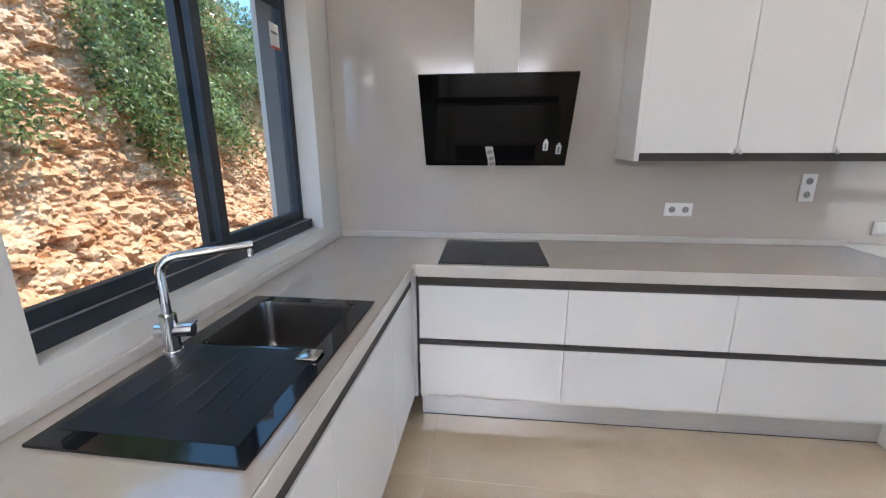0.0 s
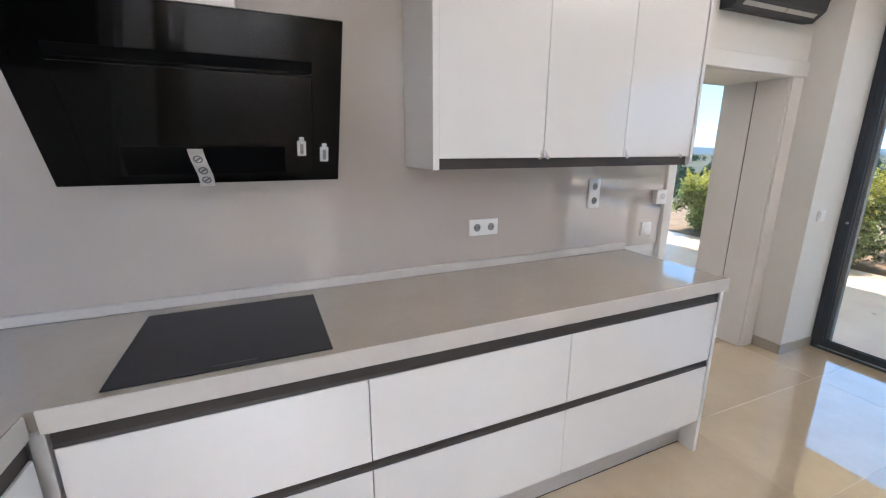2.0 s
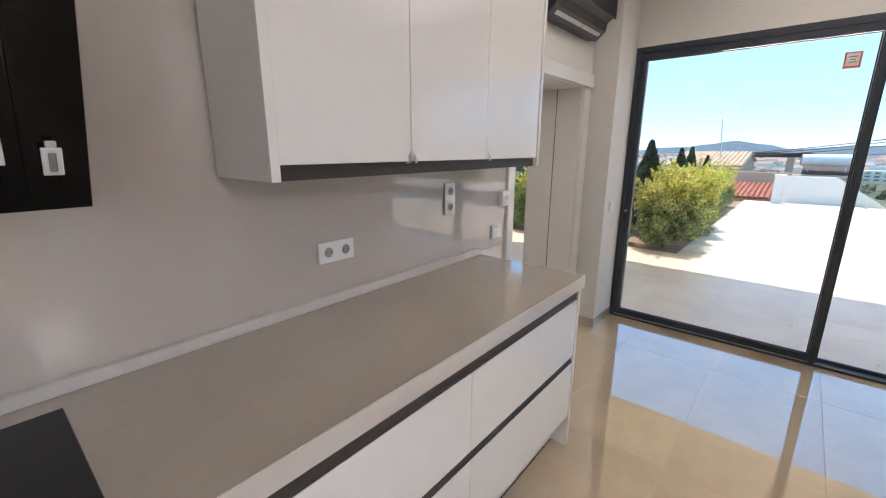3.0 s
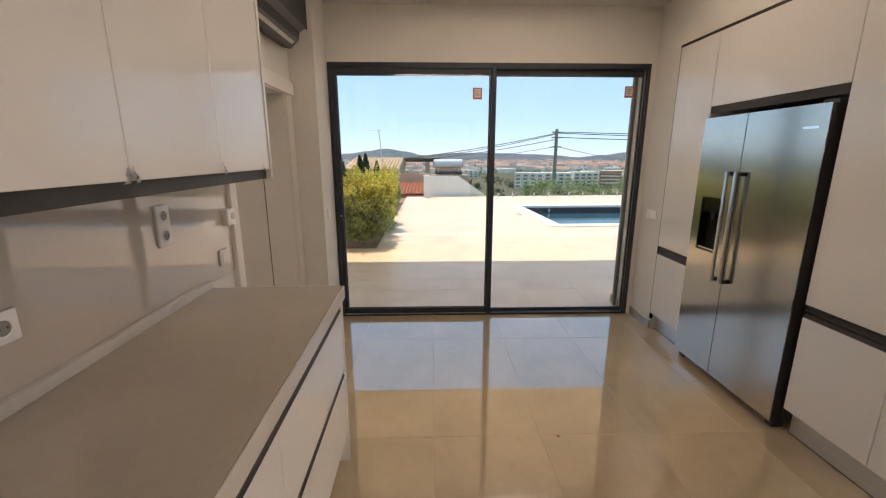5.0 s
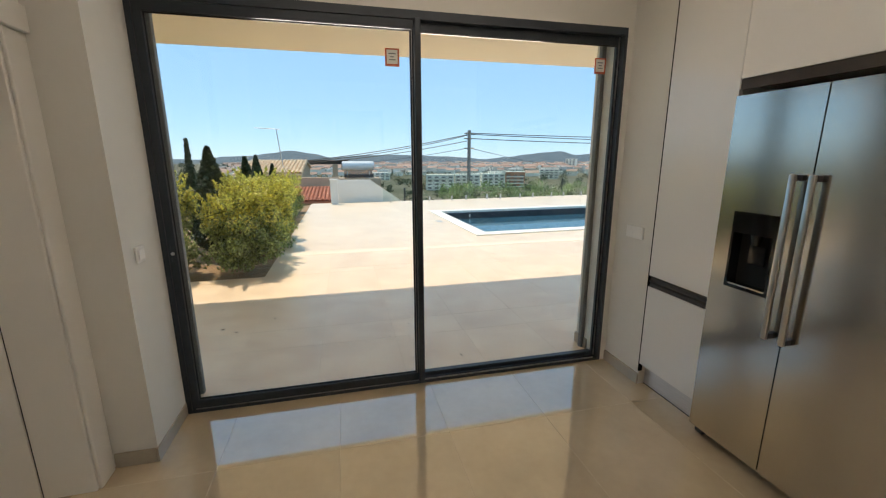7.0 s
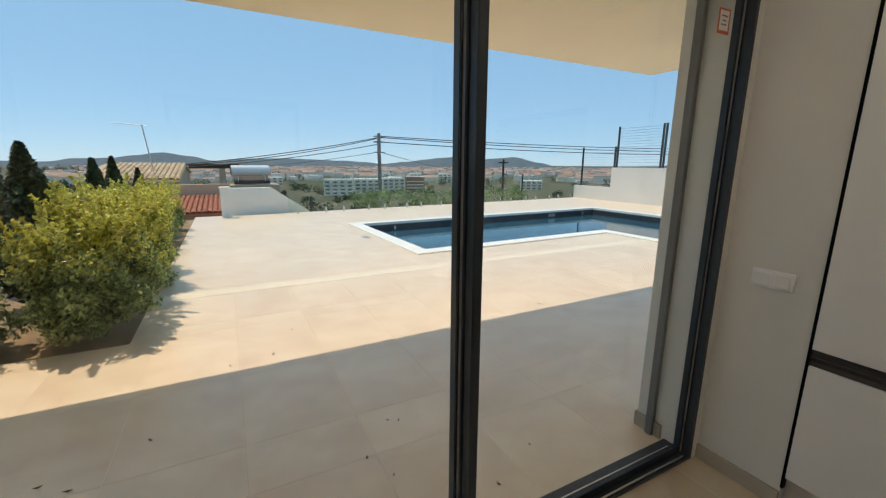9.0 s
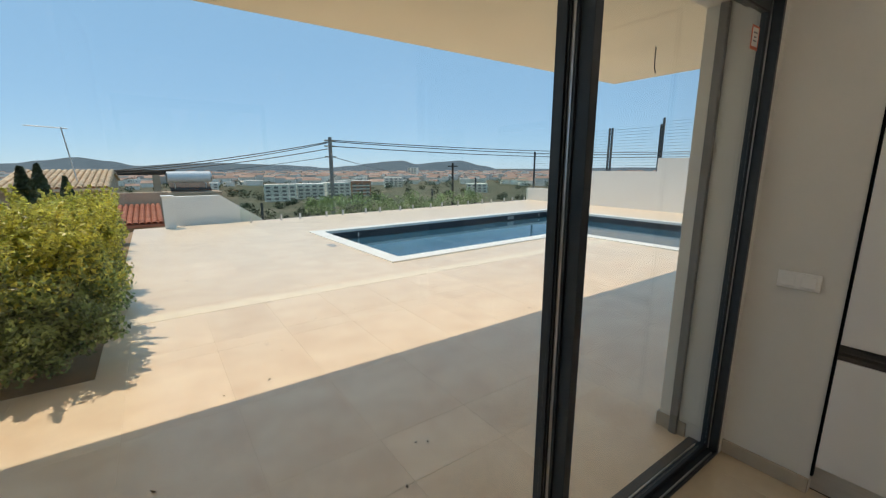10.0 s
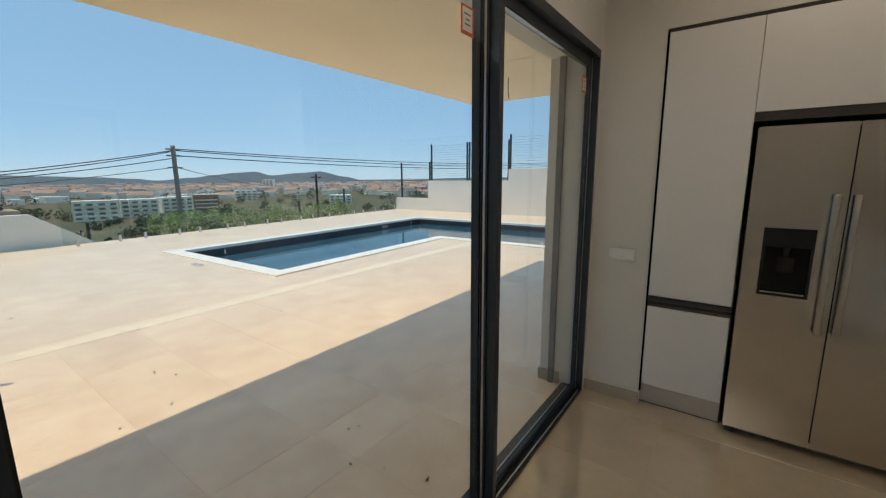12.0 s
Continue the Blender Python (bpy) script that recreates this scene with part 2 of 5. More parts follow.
def mesh_of(name, bm, material, shift=Vector((0, 0, 0)), smooth=False):
    me = bpy.data.meshes.new(name)
    if shift.length:
        bmesh.ops.translate(bm, verts=bm.verts, vec=-shift)
    bmesh.ops.recalc_face_normals(bm, faces=bm.faces)
    bm.to_mesh(me)
    bm.free()
    me.materials.append(material)
    if smooth:
        me.polygons.foreach_set("use_smooth", [True] * len(me.polygons))
        me.set_sharp_from_angle(angle=radians(35))
    return me


def part(name, bm, material, parent, label="", smooth=True):
    o = ORIG[parent]
    ob = new(name, mesh_of(name, bm, material, o, smooth))
    ob.parent = parent
    ORIG[ob] = o
    if label:
        ob["label"] = label
    return ob


def solo(name, bm, material, label="", category="", group="", kind="", at=(0, 0, 0), smooth=True):
    at = Vector(at)
    ob = new(name, mesh_of(name, bm, material, at, smooth))
    ob.location = at
    ORIG[ob] = at
    return tagged(ob, label, category, group, kind)


def box(x0, y0, z0, x1, y1, z1, bevel=0.0, seg=1, bm=None):
    own = bmesh.new()
    bmesh.ops.create_cube(own, size=1.0)
    for v in own.verts:
        v.co = Vector(((x0 + x1) / 2 + v.co.x * abs(x1 - x0), (y0 + y1) / 2 + v.co.y * abs(y1 - y0), (z0 + z1) / 2 + v.co.z * abs(z1 - z0)))
    if bevel:
        bmesh.ops.bevel(own, geom=list(own.edges), offset=bevel, segments=seg, affect="EDGES", profile=0.5)
    return merge(bm, own)


def merge(bm, own):
    if bm is None:
        return own
    me = bpy.data.meshes.new("tmp")
    own.to_mesh(me)
    own.free()
    bm.from_mesh(me)
    bpy.data.meshes.remove(me)
    return bm


def rod(p, q, r, r2=None, seg=16, bm=None, cap=True):
    p, q = Vector(p), Vector(q)
    own = bmesh.new()
    bmesh.ops.create_cone(own, cap_ends=cap, segments=seg, radius1=r, radius2=r if r2 is None else r2, depth=(q - p).length)
    turn = (q - p).to_track_quat("Z", "Y").to_matrix().to_4x4()
    own.transform(Matrix.Translation((p + q) / 2) @ turn)
    return merge(bm, own)


def tube(points, r, seg=12, bm=None):
    """A round tube along a line of points."""
    pts = [Vector(p) for p in points]
    own = bmesh.new()
    rings = []
    for i, p in enumerate(pts):
        d = (pts[min(i + 1, len(pts) - 1)] - pts[max(i - 1, 0)]).normalized()
        u = d.orthogonal().normalized() if not rings else (u - d * u.dot(d)).normalized()
        w = d.cross(u)
        rings.append([own.verts.new(p + r * (math.cos(a) * u + math.sin(a) * w)) for a in [2 * math.pi * k / seg for k in range(seg)]])
    for a, b in zip(rings, rings[1:]):
        for k in range(seg):
            own.faces.new((a[k], a[(k + 1) % seg], b[(k + 1) % seg], b[k]))
    own.faces.new(rings[0])
    own.faces.new(rings[-1])
    return merge(bm, own)


def prism(outline, axis, lo, hi, bm=None):
    """A flat outline of (u, v) pushed along an axis: x gives (y, z), y gives (x, z), z gives (x, y)."""
    own = bmesh.new()
    place = {"x": lambda u, v, w: (w, u, v), "y": lambda u, v, w: (u, w, v), "z": lambda u, v, w: (u, v, w)}[axis]
    a = [own.verts.new(place(u, v, lo)) for u, v in outline]
    b = [own.verts.new(place(u, v, hi)) for u, v in outline]
    n = len(a)
    own.faces.new(a)
    own.faces.new(b)
    for k in range(n):
        own.faces.new((a[k], a[(k + 1) % n], b[(k + 1) % n], b[k]))
    return merge(bm, own)


def frame_of(axis, at0, at1, u0, v0, u1, v1, w, wb=None, wt=None):
    """A rectangular frame of four bars across an opening; axis as in prism."""
    wb, wt = wb or w, wt or w
    bm = None
    for a, b, c, d in ((u0, v0, u0 + w, v1), (u1 - w, v0, u1, v1), (u0 + w, v0, u1 - w, v0 + wb), (u0 + w, v1 - wt, u1 - w, v1)):
        bm = prism([(a, b), (c, b), (c, d), (a, d)], axis, at0, at1, bm)
    return bm


def frame4(axis, at0, at1, u0, v0, u1, v1, wl, wr, wb, wt):
    """A rectangular frame with four bars of their own widths."""
    bm = None
    for a, b, c, d in ((u0, v0, u0 + wl, v1), (u1 - wr, v0, u1, v1), (u0 + wl, v0, u1 - wr, v0 + wb), (u0 + wl, v1 - wt, u1 - wr, v1)):
        bm = prism([(a, b), (c, b), (c, d), (a, d)], axis, at0, at1, bm)
    return bm


def leaves(name, spots, size, material, parent=None, seed=1, kind="", label="", category=""):
    """Many small bent leaves: spots is an array of places, with an outward direction for each."""
    rng = np.random.default_rng(seed)
    P, D = spots
    n = len(P)
    a = rng.normal(size=(n, 3)) * 0.8 + D
    a /= np.linalg.norm(a, axis=1)[:, None] + 1e-9
    b = np.cross(a, rng.normal(size=(n, 3)))
    b /= np.linalg.norm(b, axis=1)[:, None] + 1e-9
    c = np.cross(a, b)
    s = size * rng.uniform(0.6, 1.3, size=(n, 1))
    V = np.stack([P - b * s, P + c * s * 0.55 + a * s * 0.15, P + b * s, P - c * s * 0.55 + a * s * 0.15], axis=1).reshape(-1, 3)
    o = np.array(ORIG[parent]) if parent else np.zeros(3)
    idx = np.arange(n) * 4
    F = np.concatenate([np.stack([idx, idx + 1, idx + 2], 1), np.stack([idx, idx + 2, idx + 3], 1)])
    me = bpy.data.meshes.new(name)
    me.from_pydata((V - o).tolist(), [], F.tolist())
    me.materials.append(material)
    ob = new(name, me)
    if parent:
        ob.parent = parent
        ORIG[ob] = ORIG[parent]
    return tagged(ob, label, category, "", kind)

# ---- the room's shell ----
WALL_H = 2.72
HOB_Y, LEFT_X, DOOR_X, CAB_Y = 2.44, -1.06, 3.85, -0.487


# the hob wall runs a little askew to the other walls
SKEW = Matrix.Translation((0.3, 2.44, 0)) @ Matrix.Rotation(radians(1.25), 4, "Z") @ Matrix.Translation((-0.3, -2.44, 0))


def askew(ob):
    """Turns a whole thing, or one part of a thing, into the line of the hob wall."""
    if ob.parent:
        o = Matrix.Translation(ORIG[ob])
        ob.data.transform(o.inverted() @ SKEW @ o)
    else:
        ob.matrix_basis = SKEW @ Matrix.Translation(ob.location)
    return ob


def wall(name, *boxes, material="wall"):
    bm = None
    for b in boxes:
        bm = box(*b, bm=bm)
    return solo(name, bm, M[material], kind="structure", smooth=False)


askew(wall("wall_north", (-1.45, HOB_Y, -0.1, 2.29, 2.87, WALL_H), (2.29, HOB_Y, 2.03, 3.50, 2.87, WALL_H), (3.333, HOB_Y, -0.1, 3.50, 2.87, 2.03)))
wall("wall_pier", (3.465, 2.315, -0.1, 4.17, 3.02, WALL_H))
wall("wall_east", (DOOR_X, -0.458, 2.278, 4.17, 2.315, WALL_H), (DOOR_X, -3.9, -0.1, 4.17, -0.458, WALL_H), (DOOR_X, 3.02, 2.278, 4.17, 6.0, WALL_H), (DOOR_X, 6.0, -0.1, 4.17, 6.6, WALL_H))
wall("wall_south_return", (3.492, -1.2, -0.1, DOOR_X, -0.503, WALL_H))
wall("wall_south", (0.98, -1.35, -0.1, 3.492, -1.2, WALL_H))
wall("bulkhead", (0.98, -1.2, 2.335, 3.492, CAB_Y + 0.002, WALL_H))
wall("wall_south_end", (0.83, -3.8, -0.1, 0.98, -0.49, WALL_H))
# unseen back wall, left open for the added window
wall("wall_back", (-1.45, -4.0, -0.1, -0.98, -3.8, WALL_H), (0.78, -4.0, -0.1, 0.98, -3.8, WALL_H), (-0.98, -4.0, 2.56, 0.78, -3.8, WALL_H), (-0.98, -4.0, -0.1, 0.78, -3.8, 1.0))
WY0, WY1, WZ0, WZ1 = 0.585, 2.135, 1.025, 2.28
wall("wall_west", (-1.45, -3.8, -0.1, LEFT_X, WY0, WALL_H), (-1.33, WY1, -0.1, LEFT_X, HOB_Y + 0.1, WALL_H), (-1.45, WY1 + 0.14, -0.1, -1.33, HOB_Y + 0.1, WALL_H), (-1.45, WY0, -0.1, LEFT_X, WY1, WZ0), (-1.45, WY0, WZ1, LEFT_X, WY1, WALL_H))
wall("wall_next_room", (-1.45, 6.4, -0.1, DOOR_X, 6.6, WALL_H), (-1.45, 2.93, -0.1, -1.25, 6.4, WALL_H))
solo("ceiling", box(-1.45, -4.0, WALL_H, 4.17, 6.6, WALL_H + 0.2), M["ceil"], kind="structure", smooth=False)
askew(solo("splashback", box(LEFT_X + 0.001, HOB_Y - 0.014, 0.93, 2.232, HOB_Y + 0.001, WALL_H - 0.003, 0.002), M["gloss_wall"], kind="structure"))

# skirting
sk = thing("baseboard", (3.6, 2.28, 0), "beige polished tile skirting along the plaster walls", "skirting", kind="structure")
part("skirting_tile", box(3.453, 2.308, 0, DOOR_X, 2.321, 0.075, 0.002), M["skirt"], sk)
part("skirting_tile", box(3.453, 2.322, 0, 3.4652, 2.50, 0.075, 0.002), M["skirt"], sk)
part("skirting_tile", box(3.493, -0.504, 0, DOOR_X, -0.49, 0.075, 0.002), M["skirt"], sk)
part("skirting_tile", box(4.02, -0.459, 0, 4.17, -0.446, 0.085, 0.002), M["skirt"], sk)
part("skirting_tile", box(4.169, -3.6, 0, 4.183, -0.446, 0.085, 0.002), M["skirt"], sk)

# doorway to the next room
cas = thing("doorway_trim", (2.85, 2.5, 0), "white lacquered door lining and casing round an open doorway", "door casing", kind="structure")
part("casing", box(3.325, HOB_Y - 0.012, 0, 3.444, HOB_Y + 0.002, 1.949, 0.003), M["white_trim"], cas)
part("casing", box(2.306, HOB_Y - 0.03, 1.950, 3.444, HOB_Y + 0.002, 2.045, 0.003), M["white_trim"], cas)
part("casing", box(2.236, HOB_Y - 0.032, 0, 2.305, HOB_Y, 2.045, 0.003), M["white_trim"], cas)
part("lining", box(3.312, HOB_Y + 0.003, 0, 3.332, 2.643, 1.962, 0.003), M["white_trim"], cas)
part("lining", box(3.312, 2.650, 0, 3.332, 2.875, 1.962, 0.003), M["white_trim"], cas)
part("stop_groove", box(3.320, 2.643, 0, 3.332, 2.650, 1.962), M["gap"], cas)
part("lining", box(2.292, HOB_Y + 0.001, 0, 2.305, 2.875, 1.962, 0.003), M["white_trim"], cas)
part("lining", box(2.306, HOB_Y + 0.004, 1.946, 3.311, 2.875, 1.962, 0.003), M["white_trim"], cas)
askew(cas)


# ---- sliding glass doors ----
def sticker(parent, x, y, z, h=0.095):
    w = h * 0.85
    st = part("label", box(x - 0.0006, y - w / 2, z - h / 2, x, y + w / 2, z + h / 2), M["label_red"], parent, "square glazing label with a red-brown border")
    part("label_face", box(x - 0.001, y - w * 0.38, z - h * 0.36, x - 0.0007, y + w * 0.38, z + h * 0.42), M["label_paper"], st)
    for u, v in ((0.5, 0.68), (0.3, 0.5), (0.45, 0.34)):
        part("label_print", box(x - 0.0014, y - w * u / 2, z - h / 2 + h * v, x - 0.0011, y + w * u / 2, z - h / 2 + h * (v + 0.06)), M["label_grey"], st)


def sliding_door(name, y0, y1, mid, z1, stickers):
    d = thing(name, (DOOR_X, (y0 + y1) / 2, 0), "anthracite aluminium sliding glass door with two closed panels", "sliding door", kind="structure")
    bm = frame4("x", DOOR_X, 3.925, y0, -0.02, y1, z1, 0.021, 0.028, 0.035, 0.045)
    bm = box(3.925, y0, -0.02, 4.0, y1, 0.015, bm=bm)
    bm = box(3.925, y0, z1 - 0.045, 4.0, y1, z1, bm=bm)
    bm = box(3.925, y1 - 0.028, 0.015, 4.0, y1, z1 - 0.045, bm=bm)
    part("door_frame", bm, M["frame"], d, smooth=False)
    part("threshold_track", box(3.862, y0 + 0.046, 0.0151, 3.868, y1 - 0.046, 0.022), M["alu"], d, "bright aluminium track", smooth=False)
    part("threshold_track", box(3.945, y0 + 0.046, 0.0151, 3.951, y1 - 0.046, 0.022), M["alu"], d, "bright aluminium track", smooth=False)
    ins = part("sliding_panel", frame4("x", 3.858, 3.888, mid - 0.045, 0.024, y1 - 0.029, z1 - 0.047, 0.05, 0.038, 0.05, 0.05), M["frame"], d, smooth=False)
    out = part("sliding_panel", frame4("x", 3.892, 3.926, y0 + 0.022, 0.024, mid + 0.010, z1 - 0.047, 0.016, 0.055, 0.022, 0.05), M["frame"], d, smooth=False)
    part("stile_grip", box(3.815, mid - 0.036, 0.024, 3.857, mid - 0.002, z1 - 0.047, 0.002), M["frame"], ins)
    part("stile_strip", box(3.866, mid + 0.0053, 0.074, 3.8755, mid + 0.008, z1 - 0.097), M["alu"], ins, "bare aluminium strip", smooth=False)
    part("stile_strip", box(3.888, y0 + 0.026, 0.024, 3.8918, y0 + 0.034, z1 - 0.047), M["alu"], out, "bare aluminium strip", smooth=False)
    for p, x, a, b, z in ((ins, 3.880, mid, y1 - 0.062, 0.07), (out, 3.8975, y0 + 0.034, mid - 0.04, 0.042)):
        g = part("pane", box(x, a, z, x + 0.008, b, z1 - 0.09), M["glass"], p, smooth=False)
        g.visible_shadow = False
    part("seal", frame_of("x", 3.876, 3.8795, mid + 0.0085, 0.0745, y1 - 0.0675, z1 - 0.0975, 0.006), M["seal"], ins, smooth=False)
    part("seal", frame_of("x", 3.8935, 3.897, y0 + 0.039, 0.0465, mid - 0.0455, z1 - 0.0975, 0.006), M["seal"], out, smooth=False)
    part("pull", box(3.853, y1 - 0.058, 0.93, 3.8578, y1 - 0.042, 1.02, 0.002), M["frame"], ins)
    part("lock_button", rod((3.853, y1 - 0.050, 0.975), (3.847, y1 - 0.050, 0.975), 0.009), M["alu"], ins)
    for p, x, y, z in stickers:
        sticker((out, ins)[p], x, y, z)
    return d


sliding_door("door_1", -0.458, 2.314, 0.92, 2.278, [(1, 3.8795, 1.036, 2.035), (0, 3.897, -0.305, 2.055)])
sliding_door("door_2", 3.02, 6.0, 4.5, 2.278, [])
# shutter guides in the outer reveals
for n, y in (("shutter_guide", -0.457), ("shutter_guide", 2.284), ("shutter_guide", 3.021)):
    g = solo(n, box(4.06, y, 0.0, 4.10, y + 0.03, 2.277, 0.003), M["guide"], "grey aluminium roller shutter guide in the door reveal", "shutter guide", "shutter guides", "structure", (4.08, y, 0))

# ---- kitchen window ----
win = thing("window_1", (-1.15, 1.35, WZ0), "anthracite aluminium sliding kitchen window", "window", kind="structure")
bm = box(-1.24, WY0 + 0.004, WZ0 + 0.001, -1.125, WY1 - 0.004, WZ0 + 0.053)
bm = box(-1.24, WY0 + 0.004, WZ1 - 0.051, -1.125, WY1 - 0.004, WZ1 - 0.001, bm=bm)
bm = box(-1.24, WY0 + 0.004, WZ0 + 0.053, -1.125, WY0 + 0.028, WZ1 - 0.051, bm=bm)
bm = box(-1.24, WY1 - 0.028, WZ0 + 0.053, -1.175, WY1 - 0.004, WZ1 - 0.051, bm=bm)
part("window_frame", bm, M["frame"], win, smooth=False)
wa = part("sash", frame4("x", -1.165, -1.135, WY0 + 0.029, WZ0 + 0.054, 1.398, WZ1 - 0.053, 0.022, 0.05, 0.05, 0.05), M["frame"], win, smooth=False)
wb = part("sash", frame4("x", -1.215, -1.18, 1.335, WZ0 + 0.054, WY1 - 0.029, WZ1 - 0.053, 0.05, 0.016, 0.05, 0.05), M["frame"], win, smooth=False)
for p, x, a, b in ((wa, -1.152, WY0 + 0.045, 1.355), (wb, -1.20, 1.38, WY1 - 0.04)):
    g = part("pane", box(x, a, WZ0 + 0.1, x + 0.006, b, WZ1 - 0.1), M["glass"], p, smooth=False)
    g.visible_shadow = False
part("window_track", box(-1.132, WY0 + 0.02, WZ0 + 0.0515, -1.128, WY1 - 0.02, WZ0 + 0.058), M["alu"], win, smooth=False)
ws = part("label", box(-1.193, 1.985, 1.97, -1.1925, 2.075, 2.09), M["label_paper"], wb, "paper glazing label with a red edge")
part("label_band", box(-1.1924, 1.985, 1.97, -1.192, 2.075, 1.983), M["label_red"], ws)
part("label_print", box(-1.1924, 2.00, 2.04, -1.192, 2.06, 2.052), M["label_grey"], ws)
solo("window_shutter_guide", box(-1.329, WY1 - 0.021, WZ0, -1.2425, WY1 - 0.001, WZ1, 0.003), M["guide"], "grey shutter guide in the outer window reveal", "shutter guide", kind="structure", at=(-1.34, WY1, WZ0))
# assumed window at the unseen back, added as an opening for the fill lamp
bd = thing("added_back_window", (-0.1, -3.85, 1.0), "assumed anthracite framed window at the unseen back, added to hold a fill lamp", "window", kind="structure")
part("window_frame", frame_of("y", -3.95, -3.84, -0.98, 1.002, 0.78, 2.558, 0.07), M["frame"], bd, smooth=False)
g = part("pane", box(-0.91, -3.90, 1.072, 0.71, -3.892, 2.49), M["glass"], bd, smooth=False)
g.visible_shadow = False


# ---- kitchen units ----
FRONT = 1.825  # drawer fronts
WT = 0.92


def plinth(b, q):
    u = thing("plinth", ((b[0] + b[2]) / 2, (b[1] + b[3]) / 2, 0), "brushed aluminium plinth board below the cabinets", "plinth", "plinths")
    part("board", box(b[0], b[1], 0.004, b[2], b[3], 0.149), M["plinth"], u, smooth=False)
    part("floor_seal", box(q[0], q[1], 0.0, q[2], q[3], 0.004), M["seal"], u, "dark rubber floor seal", smooth=False)
    return u


def drawer_unit(x0, x1):
    u = thing("drawer_unit", ((x0 + x1) / 2, 2.1, 0.15), "white gloss handleless two-drawer base unit under the worktop", "kitchen cabinet", "drawer units under the worktop")
    part("body", box(x0 + 0.001, FRONT + 0.022, 0.15, x1 - 0.001, 2.41, 0.862), M["white_trim"], u, smooth=False)
    for z0, z1 in ((0.178, 0.477), (0.513, 0.806)):
        part("drawer_front", box(x0 + 0.0015, FRONT, z0, x1 - 0.0015, FRONT + 0.02, z1, 0.0015), M["white_lacquer"], u)
    for z0, z1 in ((0.479, 0.511), (0.808, 0.864)):
        part("grip_channel", prism([(FRONT + 0.001, z0), (FRONT + 0.0215, z0), (FRONT + 0.0215, z1), (FRONT + 0.001, z1), (FRONT + 0.006, z1 - 0.008), (FRONT + 0.006, z0 + 0.01)], "x", x0, x1), M["grip"], u, "dark bronze grip profile", smooth=False)
    return askew(u)


for a, b in ((-0.447, 0.297), (0.297, 1.076), (1.076, 1.922)):
    drawer_unit(a, b)
# the end panel and the corner post
ep = askew(solo("end_panel", prism([(FRONT - 0.003, 0.10), (FRONT - 0.003, 0.865), (2.422, 0.865), (2.422, 0.0), (FRONT + 0.10, 0.0), (FRONT + 0.012, 0.0), (FRONT - 0.003, 0.0)], "x", 1.923, 1.944), M["white_lacquer"], "white gloss end panel closing the drawer run", "cabinet panel", at=(1.93, 2.1, 0), smooth=False))
solo("corner_post", box(-0.482, FRONT + 0.001, 0.15, -0.449, FRONT + 0.04, 0.864, 0.002), M["white_lacquer"], "white corner filler strip between two cabinet runs", "cabinet filler", at=(-0.45, FRONT, 0.15))


def sink_unit(y0, y1):
    u = thing("sink_base_unit", (-0.77, (y0 + y1) / 2, 0.15), "white gloss base unit with one plain door below the sink run", "kitchen cabinet", "base units of the sink run")
    part("body", box(-1.04, y0 + 0.001, 0.15, -0.4945, y1 - 0.001, 0.72), M["white_trim"], u, smooth=False)
    part("door", box(-0.480, y0 + 0.0015, 0.178, -0.460, y1 - 0.0015, 0.806, 0.0015), M["white_lacquer"], u)
    part("grip_channel", box(-0.494, y0, 0.808, -0.4665, y1, 0.864), M["grip"], u, "dark bronze grip profile", smooth=False)
    return u


for a, b in ((-1.30, -0.45), (-0.45, 0.152), (0.152, 0.755), (0.755, 1.357), (1.357, 1.79)):
    sink_unit(a, b)
askew(plinth((-0.45, FRONT + 0.080, 1.922, FRONT + 0.095), (-0.45, FRONT + 0.078, 1.922, FRONT + 0.0798)))
plinth((-0.59, -1.3, -0.575, FRONT + 0.04), (-0.5748, -1.3, -0.573, FRONT + 0.04))

# worktop, with the openings for sink and hob cut through it
SX0, SX1, SY0, SY1 = -0.982, -0.503, 0.466, 1.287
wt = thing("worktop", (0.5, 2.1, 0.866), "greige quartz worktop with a thick pale front edge", "worktop")
WF = 1.818
askew(part("slab", box(-0.482, WF, 0.868, 1.952, 2.424, WT), M["worktop"], wt, smooth=False))
for b in ((LEFT_X + 0.001, SY1 - 0.03, -0.460, 2.385), (LEFT_X + 0.001, -1.3, -0.460, SY0 + 0.03), (LEFT_X + 0.001, SY0 + 0.03, SX0 + 0.03, SY1 - 0.03), (SX1 - 0.03, SY0 + 0.03, -0.460, SY1 - 0.03)):
    part("slab", box(b[0], b[1], 0.8685, b[2], b[3], WT - 0.0004), M["worktop"], wt, smooth=False)
askew(part("front_edge", box(-0.456, WF - 0.0065, 0.858, 1.960, WF - 0.0005, WT - 0.0008, 0.002), M["edge"], wt, "pale polished front edge"))
part("front_edge", box(-0.4595, -1.3, 0.860, -0.453, 1.785, WT - 0.0012, 0.002), M["edge"], wt, "pale polished front edge")
askew(part("front_edge", box(1.9525, WF, 0.866, 1.960, 2.424, WT - 0.0008, 0.002), M["edge"], wt, "pale polished end edge"))
askew(part("upstand", box(-1.045, 2.402, WT + 0.0005, 1.952, 2.425, 0.956, 0.002), M["edge"], wt, "low pale upstand"))
part("upstand", box(LEFT_X + 0.001, -1.3, WT + 0.0005, -1.039, 2.372, 0.956, 0.002), M["edge"], wt, "low pale upstand")

# hob
hb = thing("induction_hob", (-0.056, 2.085, WT), "flat black ceramic hob set in the worktop", "hob")
part("glass_plate", box(-0.347, 1.840, WT + 0.0005, 0.201, 2.330, WT + 0.0055, 0.002), M["hob"], hb)
